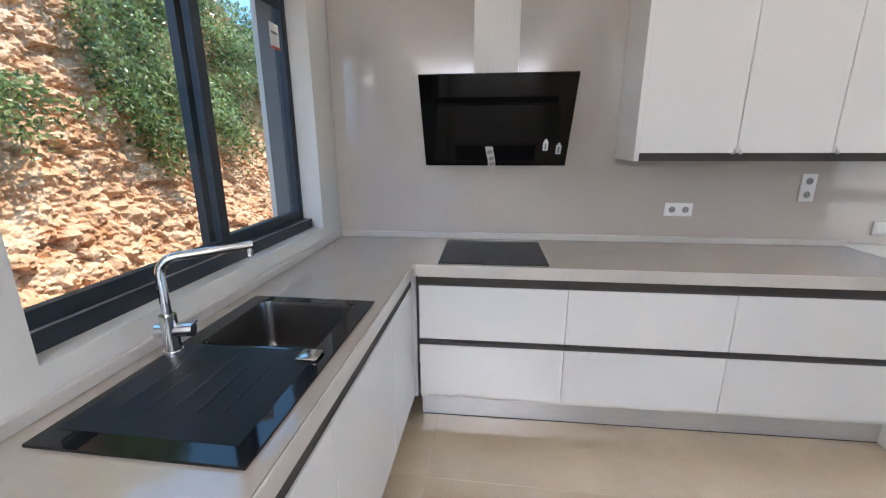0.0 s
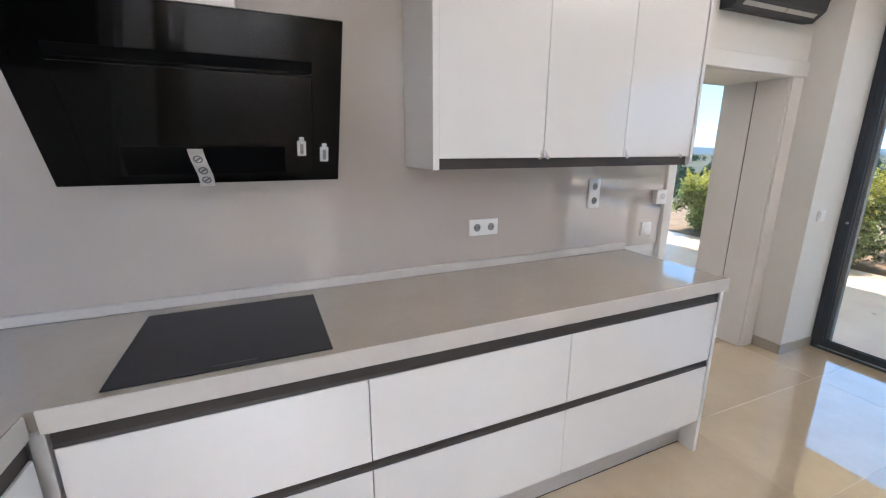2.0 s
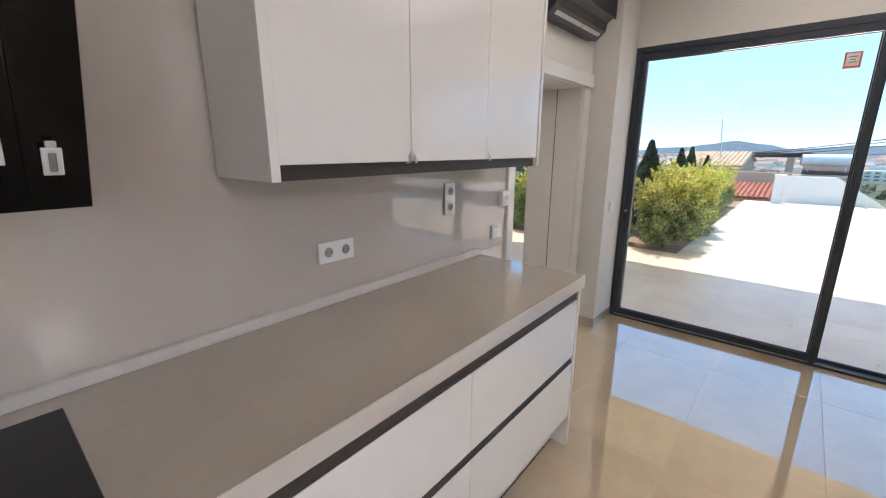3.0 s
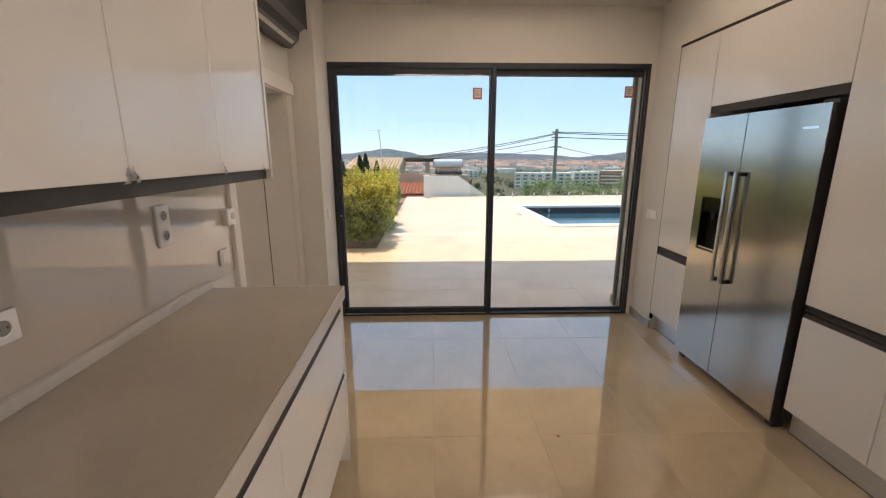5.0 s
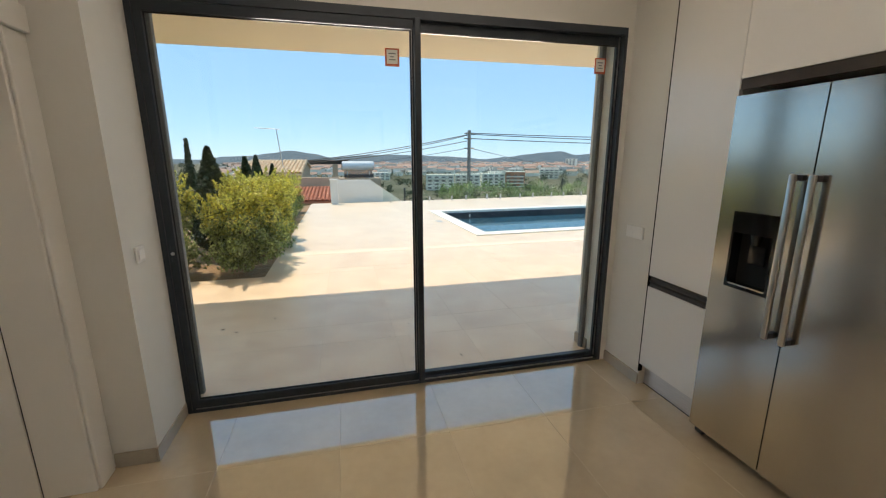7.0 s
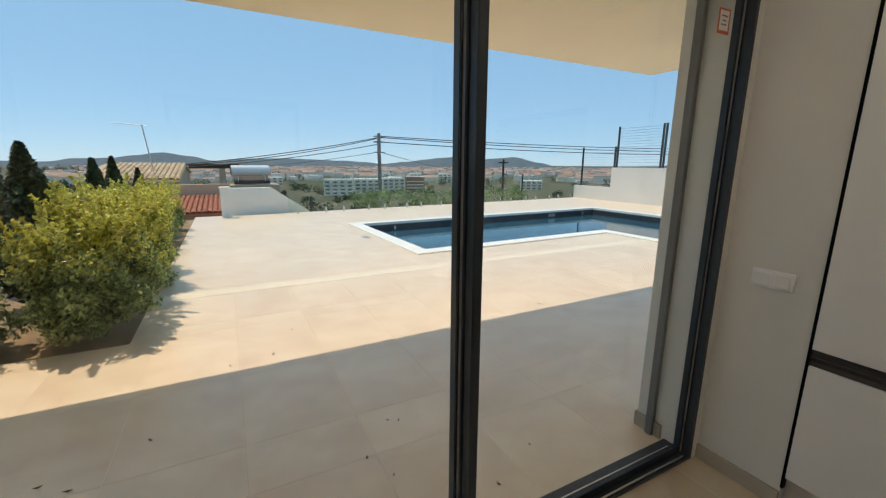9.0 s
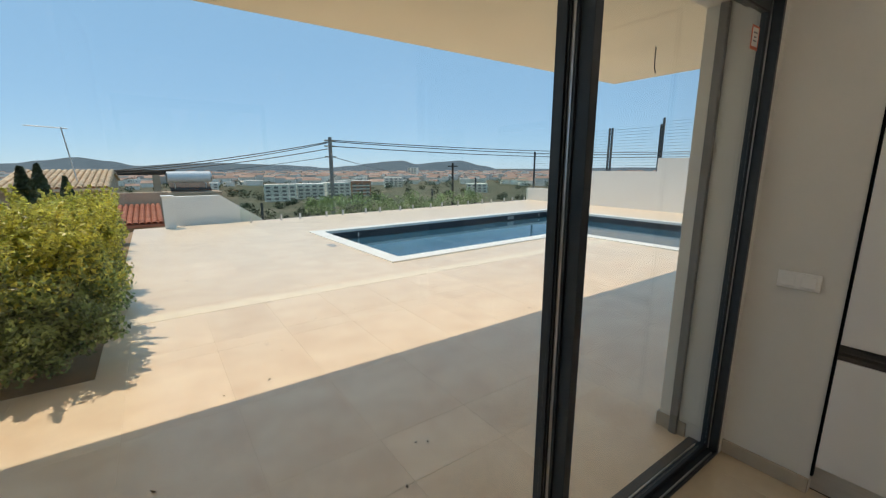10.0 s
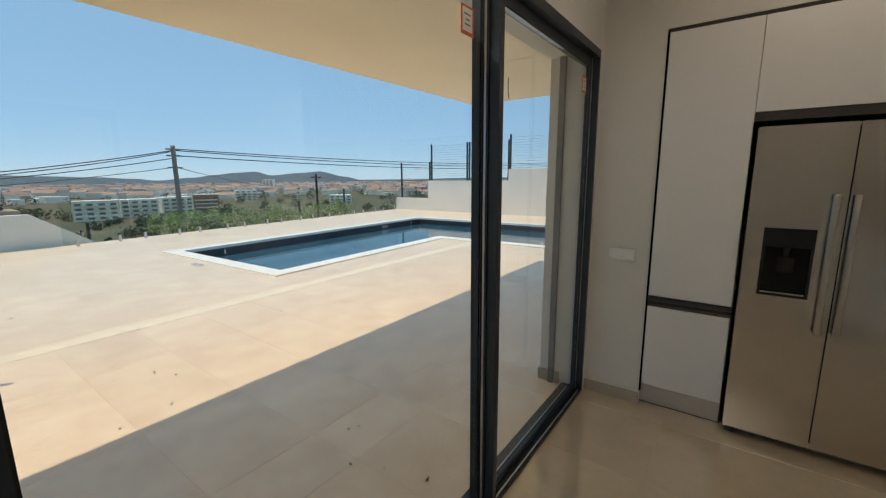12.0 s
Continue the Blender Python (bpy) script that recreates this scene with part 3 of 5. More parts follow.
part("touch_controls", box(-0.11, 1.858, WT + 0.0056, 0.0, 1.866, WT + 0.0058), M["dark_plastic"], hb, "faint touch control strip", smooth=False)
askew(hb)

# hood: a slanted black glass slab with a slot, a body and a chimney
hd = thing("cooker_hood", (-0.07, 2.4, 1.38), "slanted black glass cooker hood with tags and a pale steel chimney", "cooker hood")
TOP, BOT = Vector((0, 1.918, 1.812)), Vector((0, 2.140, 1.386))
slope = (TOP - BOT).normalized()
out_n = Vector((0, -slope.z, slope.y)).normalized()


def on_hood(x, s, d=0.0):
    p = BOT + slope * s + out_n * d
    return Vector((x, p.y, p.z))


def hood_plate(x0, x1, s0, s1, d0, d1, bm=None):
    own = bmesh.new()
    c = [own.verts.new(on_hood(x, s, d)) for d in (d0, d1) for x, s in ((x0, s0), (x1, s0), (x1, s1), (x0, s1))]
    for f in ((0, 1, 2, 3), (4, 5, 6, 7), (0, 1, 5, 4), (1, 2, 6, 5), (2, 3, 7, 6), (3, 0, 4, 7)):
        own.faces.new([c[k] for k in f])
    bmesh.ops.bevel(own, geom=list(own.edges), offset=0.0015, segments=1, affect="EDGES")
    return merge(bm, own)


LEN = (TOP - BOT).length
part("glass_panel", hood_plate(-0.446, 0.293, 0.0, LEN, -0.012, 0.0), M["hood_glass"], hd)
part("flap", hood_plate(-0.36, 0.212, 0.03, LEN * 0.70, 0.001, 0.007), M["hood_glass"], hd)
part("intake_slot", hood_plate(-0.36, 0.212, LEN * 0.715, LEN * 0.775, 0.0003, 0.0012), M["gap"], hd)
part("control_panel", hood_plate(-0.28, 0.13, 0.035, LEN * 0.26, 0.0072, 0.0078), M["gap"], hd)
part("body", prism([(2.03, 1.66), (2.13, 1.44), (2.414, 1.44), (2.414, 1.86), (2.03, 1.80)], "x", -0.37, 0.23), M["hood_body"], hd, smooth=False)
part("chimney", box(-0.195, 2.16, 1.835, 0.034, 2.412, WALL_H - 0.002, 0.002), M["duct"], hd, "pale satin steel chimney")
bm = bmesh.new()
strips = []
for k in range(13):
    f = k / 12
    lean, lift = -0.010 * f + 0.004 * math.sin(5 * f), 0.0095 + 0.009 * math.sin(3.1 * f) ** 2
    strips.append([bm.verts.new(on_hood(x + lean, 0.122 * f - 0.004, lift)) for x in (-0.112, -0.0925, -0.073)])
for p, q in zip(strips, strips[1:]):
    for k in range(2):
        bm.faces.new((p[k], p[k + 1], q[k + 1], q[k]))
bmesh.ops.solidify(bm, geom=list(bm.faces), thickness=0.0005)
tg = part("paper_tag", bm, M["label_paper"], hd, "curling white warning tag with grey pictograms")
for f in (0.2, 0.48, 0.76):
    lean, lift = -0.010 * f + 0.004 * math.sin(5 * f), 0.0112 + 0.009 * math.sin(3.1 * f) ** 2
    c = 0.122 * f - 0.004
    part("tag_print", tube([on_hood(-0.0925 + lean + 0.0105 * math.cos(a), c + 0.0105 * math.sin(a), lift) for a in np.linspace(0, 2 * math.pi, 15)], 0.0022, 5), M["label_grey"], tg)
    part("tag_print", rod(on_hood(-0.099 + lean, c - 0.005, lift), on_hood(-0.086 + lean, c + 0.005, lift), 0.0028, seg=6), M["label_grey"], tg)


for x, s in ((0.165, 0.095), (0.232, 0.075)):
    c = part("corner_guard", hood_plate(x, x + 0.026, s, s + 0.05, 0.008, 0.012), M["film"], hd, "translucent plastic corner guard")
    part("guard_neck", hood_plate(x + 0.006, x + 0.02, s + 0.0505, s + 0.062, 0.008, 0.012), M["film"], c)
    part("guard_print", hood_plate(x + 0.008, x + 0.018, s + 0.008, s + 0.042, 0.0121, 0.0126), M["label_grey"], c)


askew(hd)


# wall cabinets
def wall_cabinet(x0, x1, peel=()):
    u = thing("wall_cabinet", ((x0 + x1) / 2, 2.25, 1.42), "white gloss handleless wall cabinet above the worktop", "kitchen cabinet", "wall cabinets")
    part("body", box(x0 + 0.001, 2.132, 1.452, x1 - 0.001, 2.414, 2.42), M["white_trim"], u, smooth=False)
    d = part("door", box(x0 + 0.0015, 2.110, 1.452, x1 - 0.0015, 2.130, 2.42, 0.0015), M["white_lacquer"], u)
    if peel:
        # a corner of clear protective film curling off the door
        for cx, w, h in peel:
            bm = bmesh.new()
            cols = []
            for k in range(7):
                a = k / 6
                cols.append([bm.verts.new((cx + w * (1 - a) * (0.2 + 0.8 * v) + 0.004 * math.sin(9 * a + 5 * v), 2.1095 - 0.010 * a * (1 - v) - 0.004 * abs(math.sin(7 * a)), 1.446 + h * (a * (0.35 + 0.65 * v)))) for v in (0, 0.5, 1)])
            for p, q in zip(cols, cols[1:]):
                for k in range(2):
                    bm.faces.new((p[k], p[k + 1], q[k + 1], q[k]))
            bmesh.ops.solidify(bm, geom=list(bm.faces), thickness=0.0004)
            part("film_corner", bm, M["film"], d, "peeling corner of clear protective film")
    part("grip_channel", box(x0, 2.126, 1.412, x1, 2.140, 1.4515), M["grip"], u, "dark bronze grip profile", smooth=False)
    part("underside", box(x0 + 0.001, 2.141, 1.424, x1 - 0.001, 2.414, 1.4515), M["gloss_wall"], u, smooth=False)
    return u


caps = [wall_cabinet(a, b, p) for a, b, p in ((0.6495, 1.110, ((1.10, -0.014, 0.04),)), (1.110, 1.545, ((1.116, 0.026, 0.045),)), (1.545, 1.975, ((1.551, 0.03, 0.045), (1.90, 0.03, 0.03))))]
for u, a, b in ((caps[0], 0.6245, 0.649), (caps[2], 1.9755, 1.995)):
    part("side_panel", box(a, 2.104, 1.412, b, 2.414, 2.42, 0.001), M["white_lacquer"], u)
for u in caps:
    askew(u)


# sockets and switches
def socket_plate(x, z, n, tall, kind):
    w, h = (0.078, 0.078 * n) if tall else (0.078 * n, 0.078)
    u = thing(kind, (x, HOB_Y - 0.014, z), "white plastic double wall socket" if kind == "wall_socket" else "white plastic light switch", "socket" if kind == "wall_socket" else "switch", "sockets on the splashback" if kind == "wall_socket" else "")
    y = HOB_Y - 0.0142
    part("plate", box(x - w / 2, y - 0.011, z - h / 2, x + w / 2, y, z + h / 2, 0.003, 2), M["plastic"], u)
    for k in range(n):
        o = (k - (n - 1) / 2) * 0.076
        cx, cz = (x, z + o) if tall else (x + o, z)
        if kind == "wall_socket":
            r = part("socket_ring", tube([(cx + 0.021 * math.cos(a), y - 0.012, cz + 0.021 * math.sin(a)) for a in np.linspace(0, 2 * math.pi, 25)], 0.0025, 6), M["plastic"], u)
            w_ = part("socket_well", rod((cx, y - 0.0112, cz), (cx, y - 0.0122, cz), 0.0185, seg=24), M["socket_well"], u, "grey recessed socket well")
            for dx in (-0.0095, 0.0095):
                part("pin_hole", rod((cx + dx, y - 0.0122, cz), (cx + dx, y - 0.0128, cz), 0.003, seg=10), M["dark_plastic"], w_)
        else:
            part("rocker", box(cx - 0.027, y - 0.0155, cz - 0.027, cx + 0.027, y - 0.0112, cz + 0.027, 0.002), M["plastic"], u)
    return askew(u)


socket_plate(1.016, 1.119, 2, False, "wall_socket")
socket_plate(1.692, 1.252, 2, True, "wall_socket")
socket_plate(2.118, 1.025, 1, True, "light_switch")
th = thing("thermostat", (2.19, HOB_Y - 0.014, 1.215), "small white room thermostat with a grey dial", "thermostat")
part("case", box(2.145, HOB_Y - 0.048, 1.172, 2.225, HOB_Y - 0.0145, 1.254, 0.005, 2), M["plastic"], th)
part("dial", rod((2.19, HOB_Y - 0.0482, 1.218), (2.19, HOB_Y - 0.054, 1.218), 0.017, seg=24), M["film"], th, "grey dial")
askew(th)


def side_switch(name, x, y, z, facing, n):
    u = thing(name, (x, y, z), "white plastic light switch on the plaster wall", "switch")
    w = 0.078 * n
    part("plate", box(x - w / 2, y, z - 0.039, x + w / 2, y + 0.011 * facing, z + 0.039, 0.003, 2), M["plastic"], u)
    for k in range(n):
        cx = x + (k - (n - 1) / 2) * 0.076
        part("rocker", box(cx - 0.027, y + 0.0112 * facing, z - 0.027, cx + 0.027, y + 0.015 * facing, z + 0.027, 0.002), M["plastic"], u)


side_switch("light_switch", 3.60, 2.314, 1.035, -1, 1)
side_switch("light_switch", 3.655, -0.502, 1.005, 1, 2)

# sink
sk2 = thing("kitchen_sink", (-0.74, 0.88, WT), "black glass inset sink with a steel bowl and ribbed drainer", "sink")
BX0, BX1, BY0, BY1 = -0.925, -0.565, 0.905, 1.245
bm = None
for b in ((SX0, SY0, SX1, BY0), (SX0, BY1, SX1, SY1), (SX0, BY0, BX0, BY1), (BX1, BY0, SX1, BY1)):
    bm = box(b[0], b[1], WT + 0.0005, b[2], b[3], WT + 0.0075, bm=bm)
bmesh.ops.remove_doubles(bm, verts=bm.verts, dist=0.0002)
part("rim", bm, M["sink_rim"], sk2, smooth=False)
bm = bmesh.new()
ring = []
for z, ins in ((WT + 0.006, 0.0), (WT - 0.01, 0.004), (WT - 0.145, 0.012), (WT - 0.168, 0.022), (WT - 0.176, 0.045)):
    corner, pts = 0.035, []
    for cx, cy, a0 in ((BX1 - ins - corner, BY1 - ins - corner, 0), (BX0 + ins + corner, BY1 - ins - corner, 90), (BX0 + ins + corner, BY0 + ins + corner, 180), (BX1 - ins - corner, BY0 + ins + corner, 270)):
        for k in range(5):
            a = radians(a0 + 22.5 * k)
            pts.append(bm.verts.new((cx + corner * math.cos(a), cy + corner * math.sin(a), z)))
    ring.append(pts)
for a, b in zip(ring, ring[1:]):
    for k in range(20):
        bm.faces.new((a[k], a[(k + 1) % 20], b[(k + 1) % 20], b[k]))
bm.faces.new(ring[-1])
part("bowl", bm, M["basin"], sk2, "brushed steel bowl")
part("drain", rod((-0.745, 1.075, WT - 0.1765), (-0.745, 1.075, WT - 0.171), 0.04, seg=28), M["chrome"], sk2, "chrome drain")
part("drainer", box(-0.958, 0.515, WT + 0.0076, -0.548, 0.893, WT + 0.0084, 0.0003), M["drainer"], sk2, "matt black drainer", smooth=False)
for k in range(5):
    x = -0.895 + 0.062 * k
    part("drainer_rib", box(x, 0.60, WT + 0.0085, x + 0.006, 0.885, WT + 0.0100, 0.0007), M["hob"], sk2, smooth=False)
kn = part("overflow_knob", box(-0.592, 0.835, WT + 0.0086, -0.530, 0.893, WT + 0.017, 0.005, 2), M["steel"], sk2, "square steel waste knob")

# tap
tp = thing("kitchen_tap", (-0.955, 0.835, WT + 0.0085), "chrome mixer tap with an angled swivel spout and side lever", "tap")
TX, TY, TZ = -0.955, 0.835, WT + 0.0085
part("base", rod((TX, TY, TZ), (TX, TY, TZ + 0.012), 0.027, 0.025, 28), M["chrome"], tp)
part("body", rod((TX, TY, TZ + 0.012), (TX, TY, TZ + 0.118), 0.022, 0.022, 28), M["chrome"], tp)
path_pts = [(TX, TY, TZ + 0.1185), (TX, TY, TZ + 0.235)]
for k in range(1, 9):
    a = radians(11 * k)
    path_pts.append((TX + 0.045 * (1 - math.cos(a)) * 0.80, TY + 0.045 * (1 - math.cos(a)) * 0.60, TZ + 0.235 + 0.045 * math.sin(a)))
ex, ey, ez = path_pts[-1]
path_pts.append((ex + 0.155, ey + 0.115, ez + 0.010))
part("spout", tube(path_pts, 0.0125, 18), M["chrome"], tp)
part("aerator", rod((ex + 0.147, ey + 0.109, ez - 0.024), (ex + 0.147, ey + 0.109, ez), 0.010, seg=18), M["chrome"], tp)
lv = part("lever", rod((TX - 0.036, TY - 0.008, TZ + 0.070), (TX + 0.060, TY + 0.016, TZ + 0.070), 0.0195, seg=24), M["chrome"], tp)
part("lever_stick", rod((TX + 0.052, TY + 0.013, TZ + 0.077), (TX + 0.070, TY + 0.02, TZ + 0.100), 0.0055, seg=12), M["chrome"], lv)

# air conditioner above the doorway
ac = thing("air_conditioner", (2.9, 2.5, 2.235), "black wall-mounted split air conditioner above the doorway", "air conditioner")
part("casing", prism([(2.482, 2.25), (2.482, 2.56), (2.345, 2.56), (2.312, 2.52), (2.310, 2.37), (2.35, 2.345), (2.36, 2.29), (2.42, 2.24)], "x", 2.50, 3.27), M["ac"], ac, smooth=False)
part("front_panel", box(2.495, 2.300, 2.365, 3.29, 2.309, 2.555, 0.003), M["ac"], ac)
for a, b in ((2.56, 2.925), (2.935, 3.22)):
    part("vane", prism([(2.375, 2.273), (2.393, 2.257), (2.397, 2.262), (2.379, 2.278)], "x", a, b), M["ac_vane"], ac, "pale louvre vane", smooth=False)


# ---- the tall units and fridge on the south side ----
def tall_unit(x0, x1, low, high, oven=False):
    u = thing("tall_cabinet", ((x0 + x1) / 2, -0.8, 0.0), "white gloss tall cabinet housing built-in ovens" if oven else "white gloss handleless tall cabinet with two doors", "kitchen cabinet", "" if oven else "tall cabinets")
    part("body", box(x0 + 0.001, -1.19, 0.15, x1 - 0.001, CAB_Y - 0.022, 2.318), M["white_trim"], u, smooth=False)
    part("door", box(x0 + 0.0015, CAB_Y - 0.02, 0.158, x1 - 0.0015, CAB_Y, low, 0.0015), M["white_lacquer"], u)
    part("grip_channel", prism([(CAB_Y - 0.004, low + 0.002), (CAB_Y - 0.0215, low + 0.002), (CAB_Y - 0.0215, high - 0.002), (CAB_Y - 0.004, high - 0.002), (CAB_Y - 0.016, high - 0.016), (CAB_Y - 0.012, (low + high) / 2 + 0.004), (CAB_Y - 0.006, (low + high) / 2), (CAB_Y - 0.016, low + 0.018)], "x", x0, x1), M["grip"], u, "dark bronze grip profile", smooth=False)
    if not oven:
        part("door", box(x0 + 0.0015, CAB_Y - 0.02, high, x1 - 0.0015, CAB_Y, 2.315, 0.0015), M["white_lacquer"], u)
    else:
        part("door", box(x0 + 0.0015, CAB_Y - 0.02, 1.88, x1 - 0.0015, CAB_Y, 2.315, 0.0015), M["white_lacquer"], u)
    return u


tall_unit(3.045, 3.480, 0.690, 0.762)
tall_unit(1.645, 2.082, 0.690, 0.762)
tall_unit(1.035, 1.645, 0.690, 0.762, True)
fc = thing("fridge_top_cabinet", (2.56, -0.8, 1.8), "white gloss lift-up cabinet above the fridge", "kitchen cabinet")
part("body", box(2.084, -1.19, 1.80, 3.043, CAB_Y - 0.022, 2.318), M["white_trim"], fc, smooth=False)
part("door", box(2.0835, CAB_Y - 0.02, 1.838, 3.0435, CAB_Y, 2.315, 0.0015), M["white_lacquer"], fc)
part("grip_channel", box(2.0835, CAB_Y - 0.021, 1.79, 3.0435, CAB_Y - 0.006, 1.837), M["grip"], fc, "dark bronze grip profile", smooth=False)
# solid dark strips fill the gaps round the tall units, as painted shade
solo("top_shadow_gap", box(1.035, CAB_Y - 0.03, 2.3185, 3.49, CAB_Y - 0.003, 2.3345), M["grip"], "dark strip standing for the shade in the gap above the tall cabinets", "trim", kind="structure", at=(2.2, CAB_Y, 2.32), smooth=False)
solo("side_shadow_gap", box(3.4815, CAB_Y - 0.03, 0.10, 3.4915, CAB_Y - 0.005, 2.318), M["gap"], "black strip standing for the shade in the gap beside the tall cabinet", "trim", kind="structure", at=(3.486, CAB_Y, 0.1), smooth=False)
for a, b in ((3.045, 3.492), (1.035, 2.082)):
    plinth((a, -0.565, b, -0.55), (a, -0.5498, b, -0.548))

for z0, z1, nm in ((0.80, 1.395, "oven"), (1.40, 1.86, "built_in_microwave")):
    ov = thing(nm, (1.34, -0.7, z0), "black glass built-in oven with a steel control strip", "oven", "built-in ovens")
    part("front", box(1.050, CAB_Y - 0.02, z0, 1.632, CAB_Y + 0.004, z1 - 0.10, 0.003), M["oven"], ov)
    cp = part("control_panel", box(1.050, CAB_Y - 0.02, z1 - 0.098, 1.632, CAB_Y + 0.004, z1, 0.002), M["steel"], ov, "steel control strip")
    part("knob", rod((1.34, CAB_Y + 0.004, z1 - 0.05), (1.34, CAB_Y + 0.024, z1 - 0.05), 0.02), M["chrome"], cp)
    h = part("handle", rod((1.10, CAB_Y + 0.04, z1 - 0.14), (1.58, CAB_Y + 0.04, z1 - 0.14), 0.009), M["steel"], ov, "round steel handle")
    for x in (1.13, 1.55):
        part("handle_post", rod((x, CAB_Y + 0.004, z1 - 0.14), (x, CAB_Y + 0.036, z1 - 0.14), 0.006), M["steel"], h)

FY = -0.452
fr = thing("fridge_freezer", (2.57, -0.8, 0.0), "stainless steel side-by-side fridge with bar handles and water dispenser", "fridge")
part("body", box(2.112, -1.16, 0.045, 3.025, FY - 0.075, 1.745, 0.004), M["dark_plastic"], fr, "dark grey cabinet sides")


def fridge_door(x0, x1, hole=None):
    z0, z1, y0 = 0.05, 1.757, FY - 0.07
    bm = bmesh.new()
    n = 60
    xs = [x0 + (x1 - x0) * k / n for k in range(n + 1)]
    if hole:
        xs = sorted(set(xs + [hole[0], hole[1]]))
    zs = [z0, z1] if not hole else [z0, hole[2], hole[3], z1]
    f = lambda x: FY
    front = [[bm.verts.new((x, f(x), z)) for x in xs] for z in zs]
    back = [[bm.verts.new((x, y0, z)) for x in xs] for z in zs]
    for r in range(len(zs) - 1):
        for k in range(len(xs) - 1):
            if hole and r == 1 and hole[0] <= (xs[k] + xs[k + 1]) / 2 <= hole[1]:
                continue
            bm.faces.new((front[r][k], front[r][k + 1], front[r + 1][k + 1], front[r + 1][k]))
            bm.faces.new((back[r][k], back[r + 1][k], back[r + 1][k + 1], back[r][k + 1]))
    for k in range(len(xs) - 1):
        bm.faces.new((front[0][k], back[0][k], back[0][k + 1], front[0][k + 1]))
        bm.faces.new((front[-1][k], front[-1][k + 1], back[-1][k + 1], back[-1][k]))
    for r in range(len(zs) - 1):
        bm.faces.new((front[r][0], front[r + 1][0], back[r + 1][0], back[r][0]))
        bm.faces.new((front[r][-1], back[r][-1], back[r + 1][-1], front[r + 1][-1]))
    return bm


dl = part("door", fridge_door(2.641, 3.022, (2.733, 2.945, 0.868, 1.235)), M["steel"], fr, "freezer door with dispenser")
dr = part("door", fridge_door(2.115, 2.635), M["steel"], fr)
part("door_edge", box(2.1135, FY - 0.069, 0.052, 2.1148, FY - 0.006, 1.755), M["dark_plastic"], dr, "dark grey door edge", smooth=False)
dp = part("dispenser", box(2.734, FY - 0.068, 0.869, 2.944, FY - 0.055, 1.234), M["hood_body"], dl, "black water and ice dispenser", smooth=False)
bm = frame_of("y", FY - 0.055, FY + 0.0008, 2.734, 0.869, 2.944, 1.234, 0.012, 0.012, 0.012)
bm = box(2.746, FY - 0.045, 1.135, 2.932, FY - 0.006, 1.222, bm=bm)
part("dispenser_surround", bm, M["oven"], dl, "black dispenser panel", smooth=False)
part("dispenser_nozzle", rod((2.84, FY - 0.03, 1.085), (2.84, FY - 0.03, 1.134), 0.016, 0.026), M["oven"], dl)
part("dispenser_paddle", box(2.80, FY - 0.05, 0.99, 2.88, FY - 0.042, 1.08, 0.003), M["oven"], dl)
part("drip_tray", box(2.75, FY - 0.05, 0.8815, 2.93, FY - 0.004, 0.89), M["steel"], dl, smooth=False)
for x, d in ((2.686, dl), (2.612, dr)):
    h = part("handle", box(x - 0.013, FY + 0.030, 0.70, x + 0.013, FY + 0.046, 1.415, 0.006, 2), M["bar_steel"], d, "flat steel bar handle")
    for z in (0.715, 1.40):
        part("handle_mount", box(x - 0.011, FY - 0.004, z - 0.013, x + 0.011, FY + 0.030, z + 0.013, 0.003), M["dark_plastic"], h)
part("badge", box(2.16, FY + 0.0002, 1.64, 2.25, FY + 0.002, 1.652, 0.0005), M["chrome"], dr, "small chrome badge", smooth=False)
for x in (2.15, 2.985):
    part("foot", box(x - 0.025, FY - 0.10, 0.0, x + 0.025, FY - 0.03, 0.046, 0.004), M["dark_plastic"], fr)
part("hinge_cover", box(2.115, FY - 0.10, 1.7455, 2.20, FY - 0.03, 1.775, 0.004), M["dark_plastic"], fr)

# ---- outside: roof overhang, terrace, pool ----
solo("roof_overhang", box(4.17, -3.97, 2.73, 6.93, 8.0, 3.02), M["cream"], "cream rendered roof slab over the terrace", "roof overhang", kind="structure", smooth=False)
wall("upper_storey", (-1.45, -4.0, WALL_H + 0.2, 4.17, 6.6, 3.3), material="render")
wr = solo("cable_stub", tube([(5.56, -2.55, 2.735), (5.562, -2.552, 2.62), (5.555, -2.545, 2.53), (5.53, -2.53, 2.47)], 0.006, 8), M["cable"], "loose lamp cable hanging from the roof slab", "cable", at=(5.56, -2.55, 2.73))

PX0, PX1, PY0, PY1, PAX, PAY = 8.93, 12.84, -9.78, -1.06, 5.0, -5.66
CW = 0.28
pool = thing("swimming_pool", (11, -5.5, 0), "L-shaped swimming pool with white stone coping and dark tiles", "swimming pool")


def ring_box(name, x0, y0, x1, y1, z0, z1, material, label="", bevel=0.0):
    return part(name, box(x0, y0, z0, x1, y1, z1, bevel), M[material], pool, label, smooth=False)


def coping(x0, y0, x1, y1):
    along_x = abs(x1 - x0) > abs(y1 - y0)
    n = max(1, round((abs(x1 - x0) if along_x else abs(y1 - y0)) / 0.9))
    for k in range(n):
        a, b = k / n, (k + 1) / n
        if along_x:
            ring_box("coping_stone", x0 + (x1 - x0) * a + 0.002, y0, x0 + (x1 - x0) * b - 0.002, y1, -0.04, 0.022, "white_stone")
        else:
            ring_box("coping_stone", x0, y0 + (y1 - y0) * a + 0.002, x1, y0 + (y1 - y0) * b - 0.002, -0.04, 0.022, "white_stone")


